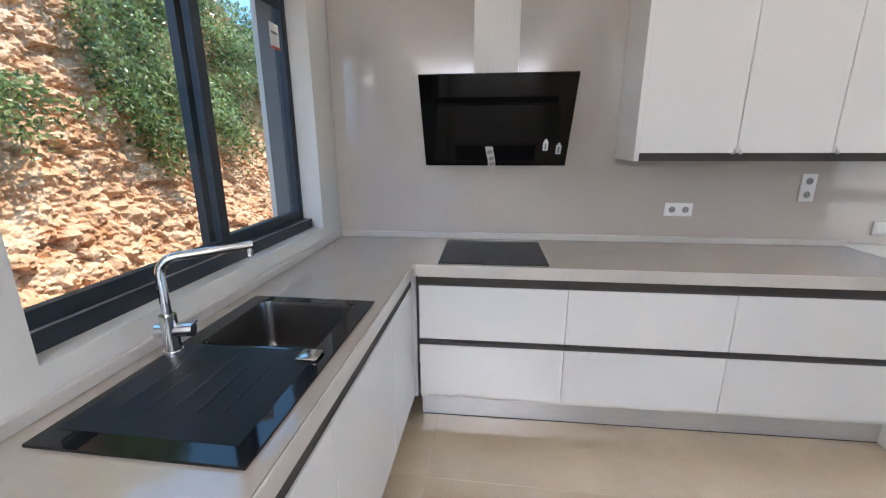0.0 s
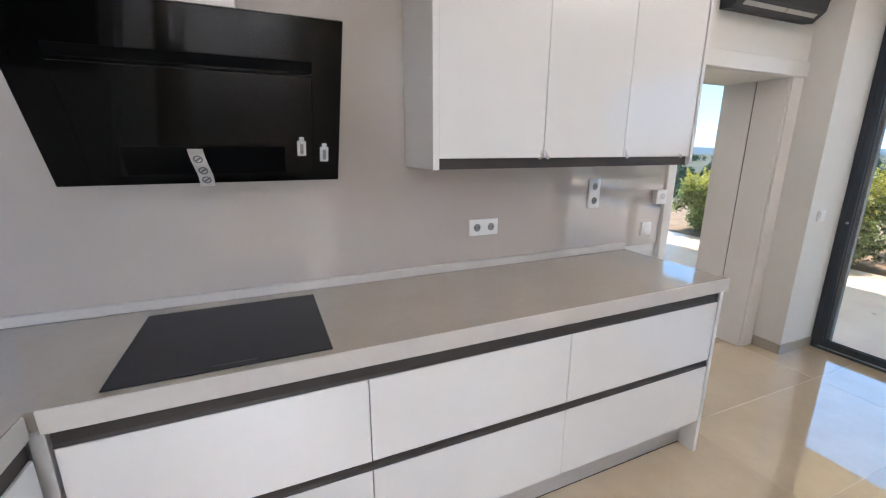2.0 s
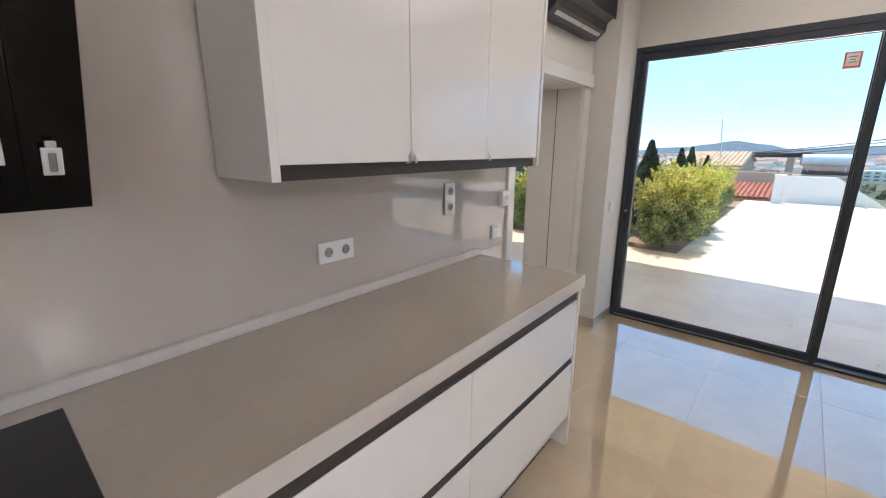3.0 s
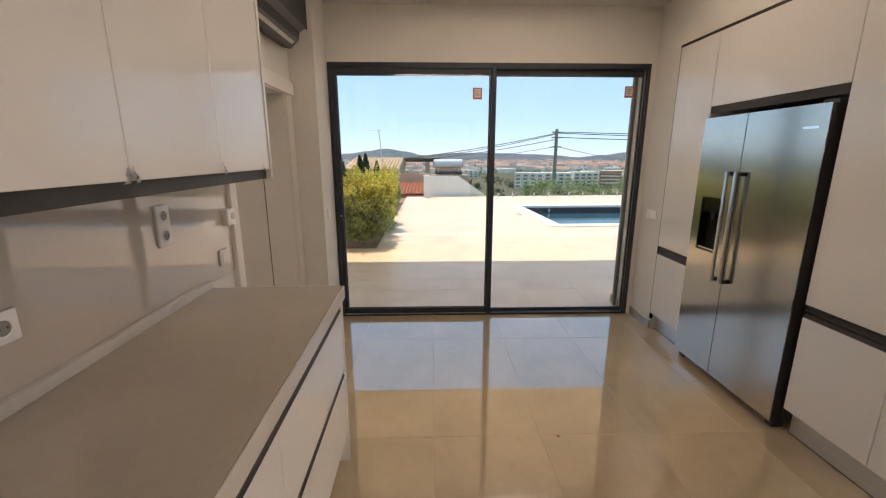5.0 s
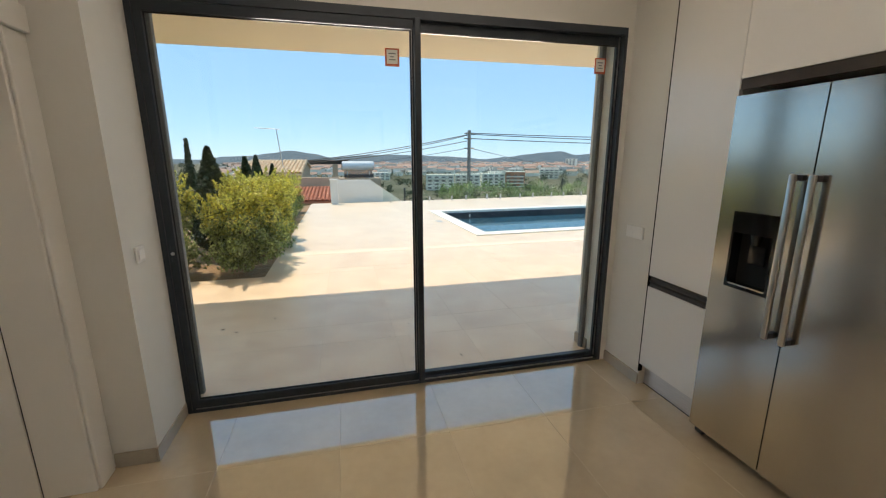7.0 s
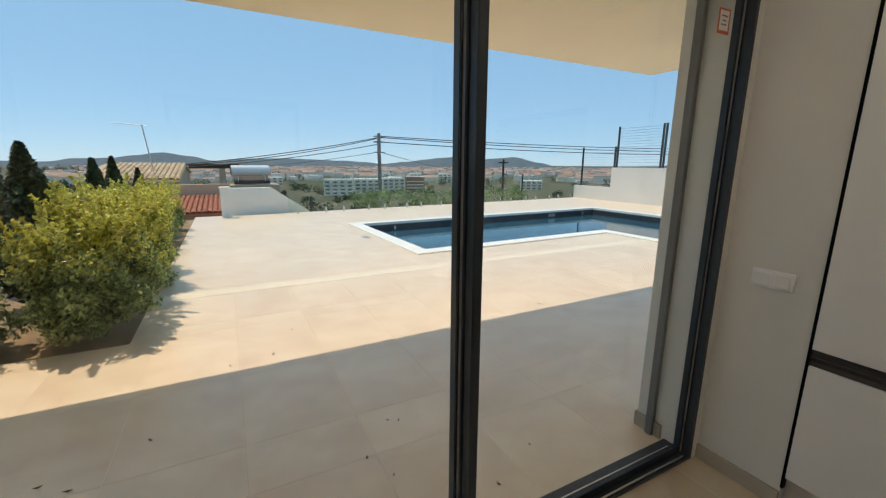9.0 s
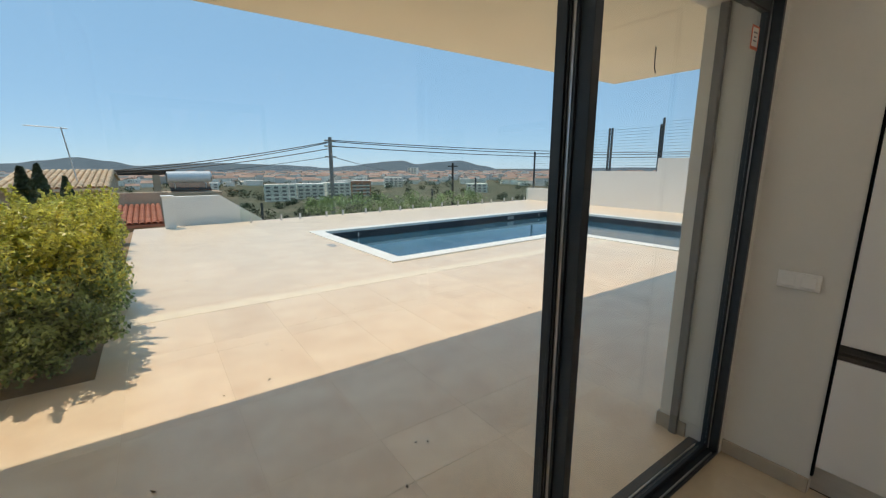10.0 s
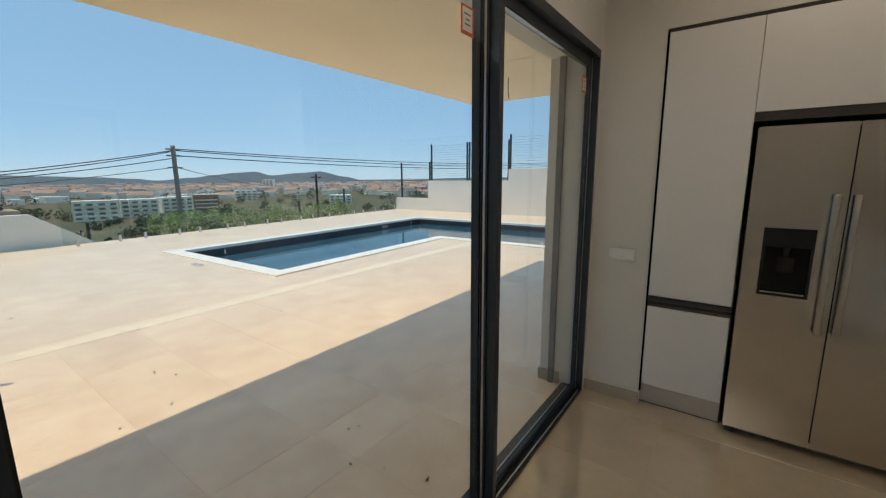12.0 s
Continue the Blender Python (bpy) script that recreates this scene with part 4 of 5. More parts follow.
coping(PX0, PY1 - CW, PX1, PY1)
coping(PX1 - CW, PY0, PX1, PY1 - CW)
coping(PX0, PAY - CW, PX0 + CW, PY1 - CW)
coping(PAX, PAY - CW, PX0, PAY)
coping(PAX, PY0, PX1 - CW, PY0 + CW)
coping(PAX, PY0 + CW, PAX + CW, PAY - CW)
D = -1.5
for nm, b in (("pool_wall", (PX0 + CW, PY1 - CW, PX1 - CW, PY1 - CW + 0.1)), ("pool_wall", (PX1 - CW, PY0 + CW, PX1 - CW + 0.1, PY1 - CW)), ("pool_wall", (PX0 + CW - 0.1, PAY - CW, PX0 + CW, PY1 - CW)),
              ("pool_wall", (PAX + CW, PAY - CW, PX0 + CW - 0.1, PAY - CW + 0.1)), ("pool_wall", (PAX + CW, PY0 + CW - 0.1, PX1 - CW, PY0 + CW)), ("pool_wall", (PAX + CW - 0.1, PY0 + CW, PAX + CW, PAY - CW))):
    ring_box(nm, b[0], b[1], b[2], b[3], D, -0.041, "pool_tile")
bm = prism([(PAX + CW, PY0 + CW), (PX1 - CW, PY0 + CW), (PX1 - CW, PY1 - CW), (PX0 + CW, PY1 - CW), (PX0 + CW, PAY - CW), (PAX + CW, PAY - CW)], "z", -1.4, -0.21)
part("water", bm, M["water"], pool, "still blue pool water", smooth=False)
for x, y in ((PX1 - CW - 0.004, -7.6),):
    part("skimmer", box(x - 0.01, y - 0.14, -0.17, x, y + 0.14, -0.07, 0.003), M["ac_vane"], pool, "white pool skimmer mouth")
for x, y in ((PX1 - CW - 0.004, -2.2), (PX1 - CW - 0.004, -9.0)):
    part("inlet", rod((x, y, -0.13), (x - 0.01, y - 0.01, -0.13), 0.05), M["plastic"], pool, "white round pool inlet")

pool.rotation_euler = (0, 0, radians(2.0))

solo("drain_strip", box(7.91, -5.74, -0.03, 8.13, 2.36, 0.0008), M["drain"], "pale stone drain strip across the terrace", "drain", kind="structure", at=(8, 0, 0), smooth=False)


# planting bed
bed = solo("garden_bed", box(6.8, 2.372, -0.3, 15.2, 9.5, -0.012), M["soil"], "dry ochre soil of the planting bed", "soil", kind="structure", smooth=False)


def shrub(x, y, r, h, n, seed, tip):
    rng = np.random.default_rng(seed)
    s = thing("hedge_shrub", (x, y, -0.01), "leafy green garden shrub with yellow new growth" if tip > 0.3 else "dark green leafy garden shrub", "shrub", "hedge shrubs")
    bm = None
    for k in range(6):
        a = rng.uniform(0, 6.28)
        q = (x + 0.55 * r * math.cos(a), y + 0.55 * r * math.sin(a), h * rng.uniform(0.55, 0.85))
        m = ((x + q[0]) / 2 + 0.04, (y + q[1]) / 2, q[2] * 0.5)
        bm = tube([(x, y, -0.03), m, q], 0.011, 6, bm)
    part("stems", bm, M["bark"], s)
    clumps = 40
    C = np.empty((clumps, 3))
    C[:, 2] = h * (0.08 + 0.84 * rng.random(clumps) ** 1.0)
    wide = r * (1.10 - 0.42 * np.clip(C[:, 2] / h, 0, 1) ** 2)
    ang = rng.uniform(0, 6.28, clumps)
    rad = wide * np.sqrt(rng.random(clumps)) * 0.9
    C[:, 0], C[:, 1] = x + rad * np.cos(ang), y + rad * np.sin(ang)
    w = rng.integers(0, clumps, n)
    d = rng.normal(size=(n, 3))
    d /= np.linalg.norm(d, axis=1)[:, None]
    P = C[w] + d * (r * 0.30 * rng.uniform(0.45, 1.1, (n, 1))) * np.array([1, 1, 0.9])
    # upright sprays that break the outline
    sprays = 46
    sa, sr = rng.uniform(0, 6.28, sprays), r * np.sqrt(rng.random(sprays)) * 0.85
    foot = np.stack([x + sr * np.cos(sa), y + sr * np.sin(sa), h * (0.45 + 0.45 * rng.random(sprays))], 1)
    lean = np.stack([np.cos(sa) * 0.45, np.sin(sa) * 0.45, np.ones(sprays)], 1) * (h * rng.uniform(0.12, 0.30, (sprays, 1)))
    j = rng.integers(0, sprays, n // 4)
    f = rng.random((n // 4, 1))
    P[: n // 4] = foot[j] + lean[j] * f + rng.normal(0, 0.022, (n // 4, 3)) * (1.25 - f)
    P[:, 2] = np.clip(P[:, 2], 0.02, None)
    out = P - np.array([x, y, h * 0.4])
    out /= np.linalg.norm(out, axis=1)[:, None]
    high = (P[:, 2] / h + rng.normal(0, 0.13, n)) > (1.0 - tip * 0.58)
    leaves("leaves", (P[~high], out[~high]), 0.024, M["hedge"], s, seed)
    leaves("new_leaves", (P[high], out[high]), 0.023, M["hedge_tip"], s, seed + 1, label="yellow-green new leaves")


for k, (x, y, r, h, tip) in enumerate(((7.17, 2.62, 0.46, 1.06, 0.5), (7.9, 2.64, 0.50, 1.20, 0.95), (8.7, 2.67, 0.50, 1.18, 1.05), (9.5, 2.70, 0.48, 1.12, 1.05), (10.3, 2.86, 0.45, 1.04, 0.95), (11.1, 2.86, 0.45, 1.02, 0.9), (11.9, 2.84, 0.45, 1.0, 0.9), (12.7, 2.82, 0.42, 0.97, 0.85), (13.5, 2.85, 0.42, 0.95, 0.8),
                                     (7.14, 3.62, 0.52, 1.16, 0.5), (7.25, 4.75, 0.50, 1.05, 0.4), (7.3, 5.7, 0.48, 1.0, 0.3))):
    shrub(x, y + 0.03, r, h, 15000 if x < 10 else 8000, 10 + k, tip)


def cypress(x, y, h, r, seed, n=9000, thin=1.0):
    rng = np.random.default_rng(seed)
    s = thing("cypress_tree", (x, y, -0.01), "slender dark green cypress behind the hedge", "tree", "cypress trees")
    part("trunk", rod((x, y, -0.05), (x, y, h * 0.8), 0.035, 0.008, 10), M["bark"], s)
    f = rng.random(n) ** 0.75
    prof = r * np.minimum(1, (f / 0.18) ** 0.6) * np.clip(1.02 - f, 0, 1) ** 0.95 * 1.3
    a = rng.uniform(0, 6.28, n)
    lob = 1 + 0.14 * np.sin(5 * a + 9 * f) + 0.1 * rng.normal(size=n)
    rad = prof * lob * rng.uniform(0.72, 1.05, n) * thin
    P = np.stack([x + rad * np.cos(a), y + rad * np.sin(a), 0.06 + f * (h - 0.06)], 1)
    out = np.stack([np.cos(a) * 0.7, np.sin(a) * 0.7, np.full(n, 0.9)], 1)
    leaves("crown", (P, out), 0.034, M["cypress"], s, seed)


cypress(8.27, 3.27, 1.64, 0.34, 40, 12000)
cypress(10.02, 3.13, 1.50, 0.26, 41)
cypress(12.27, 3.35, 1.55, 0.26, 42, 6000)
cypress(14.3, 3.3, 1.32, 0.24, 43, 5000)
cypress(9.1, 3.80, 1.80, 0.13, 44, 1700, 0.9)

# fallen leaves on the terrace
rng0 = random.Random(5)
LITTER = ((5.28, 2.03), (5.12, 2.44), (5.03, 2.31), (4.61, 1.64), (4.61, 1.03), (4.44, 0.95), (4.83, 0.77), (4.16, 0.53), (4.31, 0.22), (4.21, 0.88), (4.86, 0.83), (6.50, 1.14), (6.98, 1.37))
for k in range(26):
    x, y = LITTER[k] if k < len(LITTER) else (rng0.uniform(6.0, 9.5), rng0.uniform(-1.5, 2.1))
    a, s = rng0.uniform(0, 6.28), rng0.uniform(0.008, 0.019)
    bm = bmesh.new()
    v = [bm.verts.new((x + s * math.cos(a + t) * w, y + s * math.sin(a + t) * w, 0.003 + z)) for t, w, z in ((0, 1.2, 0.006), (1.3, 0.5, 0.001), (3.14, 1.1, 0.008), (4.9, 0.5, 0.001))]
    bm.faces.new(v[:3])
    bm.faces.new((v[0], v[2], v[3]))
    solo("fallen_leaf", bm, M["bark"], "dry brown leaf lying on the terrace", "leaf", "fallen leaves", at=(x, y, 0), smooth=False)

bm = rod((2.089, 0.748, 0.0005), (2.089, 0.748, 0.004), 0.009, 0.005, 7)
solo("dirt_crumb", bm, M["bark"], "small dark crumb of dirt on the floor tiles", "dirt", at=(2.089, 0.748, 0))

bm = bmesh.new()
v = [bm.verts.new((10.75 + 0.16 * math.cos(a) * (1 + 0.3 * math.sin(3 * a)), -0.86 + 0.10 * math.sin(a) * (1 + 0.3 * math.cos(2 * a)), 0.004 + 0.006 * math.sin(2 * a) ** 2)) for a in [k * math.pi / 6 for k in range(12)]]
c = bm.verts.new((10.75, -0.86, 0.012))
for k in range(12):
    bm.faces.new((v[k], v[(k + 1) % 12], c))
bmesh.ops.solidify(bm, geom=list(bm.faces), thickness=0.001)
solo("plastic_scrap", bm, M["plastic"], "crumpled white plastic scrap beside the pool coping", "litter", at=(10.75, -0.86, 0))

# white boundary wall with a mesh fence
sw = thing("boundary_wall", (12, -12.5, 0), "white rendered stepped boundary wall beside the pool", "garden wall", kind="structure")
for a, b, h in ((14.52, 16.5, 0.55), (10.5, 14.52, 1.35), (4.0, 10.5, 1.80)):
    part("wall_section", box(a, -12.55, -0.1, b, -12.35, h), M["render"], sw, smooth=False)


def mesh_panel(x0, x1, z0, z1):
    f = thing("mesh_fence", ((x0 + x1) / 2, -12.45, z0), "dark welded mesh fence panel on the wall", "fence", "mesh fence panels")
    for x in (x0 + 0.03, x1 - 0.03):
        part("post", box(x - 0.03, -12.48, z0 - 0.02, x + 0.03, -12.42, z1 + 0.03, 0.004), M["fence"], f)
    bm = None
    z = z0 + 0.1
    while z < z1:
        bm = box(x0 + 0.05, -12.452, z, x1 - 0.05, -12.447, z + 0.006, bm=bm)
        z += 0.10
    part("wires", bm, M["fence"], f, smooth=False)


for x0, x1, z0, z1 in ((14.45, 16.2, 0.55, 2.15), (12.45, 14.4, 1.35, 2.9), (10.52, 12.4, 1.35, 2.9), (8.4, 10.5, 1.80, 3.1), (6.3, 8.36, 1.80, 3.1)):
    mesh_panel(x0, x1, z0, z1)

# frameless glass railing on short steel spigots
gr = thing("glass_railing", (15.8, -6, 0), "frameless glass railing on short steel posts", "railing")
RA, RB = Vector((15.22, 0.05, 0)), Vector((16.35, -12.3, 0))
rd = (RB - RA).normalized()
N = 9
for k in range(N):
    a, b = RA + (RB - RA) * (k / N), RA + (RB - RA) * ((k + 1) / N)
    for f in (0.2, 0.8):
        p = a.lerp(b, f)
        part("spigot", box(p.x - 0.025, p.y - 0.025, 0, p.x + 0.025, p.y + 0.025, 0.16, 0.004), M["alu"], gr)
    nrm = Vector((-rd.y, rd.x, 0)) * 0.006
    a2, b2 = a + rd * 0.02, b - rd * 0.02
    g = part("pane", prism([(v.x, v.y) for v in (a2 - nrm, b2 - nrm, b2 + nrm, a2 + nrm)], "z", 0.06, 1.02), M["rail_glass"], gr, smooth=False)
    g.visible_shadow = False

# stair parapet
pp = thing("stair_parapet", (15.4, 1.2, 0), "white rendered parapet sloping down beside garden steps", "parapet", kind="structure")
part("pier", box(15.22, 1.50, -0.05, 15.48, 1.73, 0.785, 0.006), M["render"], pp, smooth=False)
part("pier_cap", box(15.19, 1.48, 0.786, 15.51, 1.75, 0.815, 0.004), M["white_stone"], pp)
part("sloped_wall", prism([(1.50, -0.05), (1.50, 0.75), (0.40, 0.75), (-0.62, 0.03), (-0.62, -0.05)], "x", 15.75, 15.95), M["render"], pp, smooth=False)

# ---- the neighbours ----


def tiled_roof(parent, name, x0, z0, x1, z1, y0, y1, pitch_w, material, rows):
    """Barrel tiles in rows up a slope from (x0, z0) to (x1, z1)."""
    n = int((y1 - y0) / pitch_w)
    roof = part(name, prism([(x0, z0 - 0.10), (x1, z1 - 0.10), (x1, z1 - 0.02), (x0, z0 - 0.02)], "y", y0, y1), material, parent, smooth=False)
    d = Vector((x1 - x0, 0, z1 - z0))
    L = d.length / rows
    turn = d.to_track_quat("X", "Z").to_matrix().to_4x4()
    bm = bmesh.new()
    seg = 5
    for xa, ra in ((0.0, pitch_w * 0.5), (L * 1.06, pitch_w * 0.42)):
        for k in range(seg + 1):
            a = math.pi * k / seg
            bm.verts.new((xa, ra * math.cos(a), ra * 0.75 * math.sin(a)))
    bm.verts.ensure_lookup_table()
    for k in range(seg):
        bm.faces.new((bm.verts[k], bm.verts[k + 1], bm.verts[seg + 2 + k], bm.verts[seg + 1 + k]))
    me = mesh_of("roof_tile", bm, material)
    count = 0
    for r in range(rows):
        for k in range(n):
            if count >= 290:
                return
            t = new("roof_tile", me)
            t.parent = roof
            p = Vector((x0, y0 + (k + 0.5) * pitch_w, z0)) + d * (r / rows) + Vector((0, 0, 0.01 * (count % 3) / 3)) - ORIG[parent]
            t.matrix_basis = Matrix.Translation(p) @ turn
            count += 1


hs = thing("neighbour_house", (24, 5.5, -3), "ochre neighbouring house with a pale clay tile roof", "house")
part("wall", prism([(21.8, -3.0), (21.8, 0.72), (25.3, 1.25), (28.0, 0.9), (28.0, -3.0)], "y", 3.2, 6.0), M["ochre_wall"], hs, smooth=False)
tiled_roof(hs, "roof", 21.5, 0.80, 25.3, 1.36, 3.12, 6.1, 0.18, M["roof_tile"], 14)
part("roof", prism([(25.3, 1.26), (28.2, 0.86), (28.2, 0.94), (25.3, 1.36)], "y", 3.12, 6.1), M["roof_tile"], hs, smooth=False)
pg = thing("timber_pergola", (27, 2.1, -3), "dark timber pergola beam beside the neighbouring house", "pergola")
part("beam", box(26.8, 0.9, 1.13, 27.1, 3.15, 1.36, 0.01), M["wood_dark"], pg)
part("post", box(26.8, 1.55, -3.0, 27.05, 1.85, 1.125, 0.01), M["ochre_wall"], pg)
lh = thing("lower_house", (19, 2.4, -3), "low ochre house below the terrace with a red tile roof", "house")
part("wall", box(17.8, 1.75, -3.0, 21.0, 4.2, -0.22), M["ochre_wall"], lh, smooth=False)
part("wall_back", box(20.9, 1.45, -3.0, 21.2, 3.6, 0.62), M["ochre_wall"], lh, smooth=False)
tiled_roof(lh, "roof", 17.5, -0.10, 20.8, 0.20, 1.72, 4.3, 0.15, M["roof_red"], 14)
an = thing("tv_antenna", (22.5, 4.2, 1.0), "thin metal television antenna on the roof", "antenna")
part("mast", rod((22.7, 4.05, 0.9), (22.5, 4.22, 2.85), 0.022, seg=8), M["alu"], an)
part("boom", rod((22.5, 4.05, 2.80), (22.5, 5.15, 2.86), 0.014, seg=6), M["alu"], an)
for k in range(7):
    y = 4.4 + 0.11 * k
    part("element", rod((22.25, y, 2.83 + 0.004 * k), (22.75, y, 2.83 + 0.004 * k), 0.008, seg=6), M["alu"], an)
sh = thing("solar_water_heater", (26.7, 0.4, 0.6), "white cylindrical solar water heater on a roof stand", "solar heater")
part("tank", rod((26.7, 1.28, 1.02), (26.7, -0.52, 1.02), 0.27, seg=24), M["plastic"], sh)
for y in (1.285, -0.525):
    part("end_cap", rod((26.7, y, 1.02), (26.7, y + (0.05 if y > 0 else -0.05), 1.02), 0.26, 0.18, 24), M["alu"], sh)
part("collector", prism([(26.45, 0.35), (27.6, 0.72), (27.6, 0.78), (26.45, 0.41)], "y", -0.5, 1.2), M["wood_dark"], sh, "dark brown collector", smooth=False)
for y in (-0.3, 1.0):
    part("leg", rod((26.7, y, 0.1), (26.7, y, 0.80), 0.03, seg=8), M["alu"], sh)
part("base_block", box(26.0, -0.9, -3.0, 28.0, 1.6, 0.30), M["ochre_wall"], sh, "ochre roof edge below", smooth=False)

# utility pole with wires
up = thing("utility_pole", (22.8, -5.35, -4), "grey concrete utility pole carrying black cables", "utility pole")
part("shaft", rod((22.8, -5.35, -5.0), (22.8, -5.35, 2.9), 0.13, 0.085, 14), M["pole"], up)
for z in (2.72, 2.45, 1.95):
    part("bracket", box(22.74, -5.62, z, 22.86, -5.08, z + 0.06, 0.005), M["pole"], up)


def cable(p, q, sag, r=0.012):
    p, q = Vector(p), Vector(q)
    pts = [p.lerp(q, t) - Vector((0, 0, 4 * sag * t * (1 - t))) for t in [k / 24 for k in range(25)]]
    solo("overhead_cable", tube(pts, r, 6), M["cable"], "black overhead cable strung from the utility pole", "cable", "overhead cables", at=p)


cable((22.8, -5.25, 2.68), (25.2, 3.25, 1.34), 0.12, 0.020)
cable((22.8, -5.25, 2.64), (25.4, 3.6, 1.28), 0.2, 0.018)
cable((22.8, -5.25, 2.36), (25.6, 3.4, 1.20), 0.15, 0.018)
cable((22.8, -5.25, 1.98), (60.0, 6.0, 1.0), 0.5, 0.014)
cable((22.8, -5.45, 2.76), (20.0, -42.0, 3.0), 0.35, 0.020)
cable((22.8, -5.45, 2.70), (20.0, -42.0, 2.92), 0.45, 0.020)
cable((22.8, -5.45, 2.48), (20.0, -42.0, 2.62), 0.4, 0.020)
cable((22.8, -5.45, 1.98), (70.0, -42.0, 0.5), 0.6, 0.014)
for x, y, z in ((18.6, -1.2, 0.25), (19.2, -3.0, 0.35), (20.0, -9.4, 0.45), (21.0, -13.0, 0.9)):
    solo("field_fence_post", box(x - 0.035, y - 0.035, -5.0, x + 0.035, y + 0.035, z, 0.004), M["fence"], "dark metal fence post below the terrace", "fence post", "field fence posts", at=(x, y, -5))
p2 = thing("timber_pole", (40, -25.5, -8), "weathered wooden telephone pole in the valley", "utility pole")
part("shaft", rod((40, -25.5, -9), (40, -25.5, 1.9), 0.16, 0.11, 12), M["wood_dark"], p2)
part("crossbar", box(39.9, -26.1, 1.5, 40.1, -24.9, 1.62), M["wood_dark"], p2, smooth=False)


# ---- ground, valley, town and hills ----
def ground_z(x, y):
    d = max(0.0, x - 16.0)
    east = -0.4 if d <= 0 else -4.2 - 21.0 * min(1.0, d / 190.0) ** 0.8
    side = max(0.0, abs(y + 3) - 14)
    if x <= 16.0:
        return -0.4 - 12.0 * min(1.0, side / 150)
    return east


bm = bmesh.new()
xs = [-400, -60, -6, 4.0, 15.9, 16.0, 18, 22, 28, 36, 48, 64, 90, 120, 160, 206, 300, 500, 900, 1600, 2600, 4500]
ys = [-4500, -2500, -1400, -800, -450, -250, -140, -80, -50, -30, -17, -6, 6, 11, 24, 44, 74, 130, 240, 440, 800, 1400, 2500, 4500]
grid = [[bm.verts.new((x, y, ground_z(x, y) + (noise.noise(Vector((x * 0.02, y * 0.02, 3))) * 2.2 if x > 40 else 0))) for y in ys] for x in xs]
for i in range(len(xs) - 1):
    for j in range(len(ys) - 1):
        bm.faces.new((grid[i][j], grid[i + 1][j], grid[i + 1][j + 1], grid[i][j + 1]))
solo("ground", bm, M["plain"], "dry green and ochre valley floor", "ground", kind="structure")
wall("terrace_retaining_wall", (15.45, -12.55, -5.0, 16.5, 2.372, -0.11), (4.0, -12.6, -1.6, 15.45, -12.35, -0.11), material="render")

ELEV = ((75, 0.3), (45, 0.2), (22.4, 0.0), (16, -0.15), (13.9, 0.21), (11, 0.3), (8.8, 0.62), (6.3, 0.96), (3.6, 0.6), (1.2, 0.1), (-3.4, 0.36), (-7.3, 0.42), (-10, 0.3), (-14, 0.22), (-17, 0.02), (-19.1, -0.18), (-22.8, 0.09), (-25.1, 0.42), (-27.6, 0.68), (-29.6, 0.82), (-31.5, 0.32), (-34.9, 0.66), (-37.4, 0.8), (-40.7, 0.11), (-43, -0.42), (-49, -0.3), (-60, -0.1), (-95, 0.1))


def elev(a):
    for (a1, e1), (a0, e0) in zip(ELEV, ELEV[1:]):
        if a0 <= a <= a1:
            t = (a - a0) / (a1 - a0)
            t = t * t * (3 - 2 * t)
            return e0 + (e1 - e0) * t
    return 0.3


# far hills; their material carries painted aerial haze
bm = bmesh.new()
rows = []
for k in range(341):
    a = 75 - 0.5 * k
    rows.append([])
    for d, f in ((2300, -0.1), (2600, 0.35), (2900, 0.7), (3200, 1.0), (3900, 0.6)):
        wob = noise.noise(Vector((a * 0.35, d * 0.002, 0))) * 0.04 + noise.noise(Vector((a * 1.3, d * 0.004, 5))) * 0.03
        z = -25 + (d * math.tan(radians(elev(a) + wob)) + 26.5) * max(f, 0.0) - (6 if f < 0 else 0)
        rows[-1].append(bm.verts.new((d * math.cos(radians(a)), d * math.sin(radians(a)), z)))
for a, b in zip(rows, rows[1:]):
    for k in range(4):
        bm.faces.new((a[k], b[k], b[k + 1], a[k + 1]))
solo("far_hills", bm, M["hill"], "wooded hills on the horizon with distance haze in their blue-grey colour", "hills", kind="structure")

rng1 = random.Random(11)


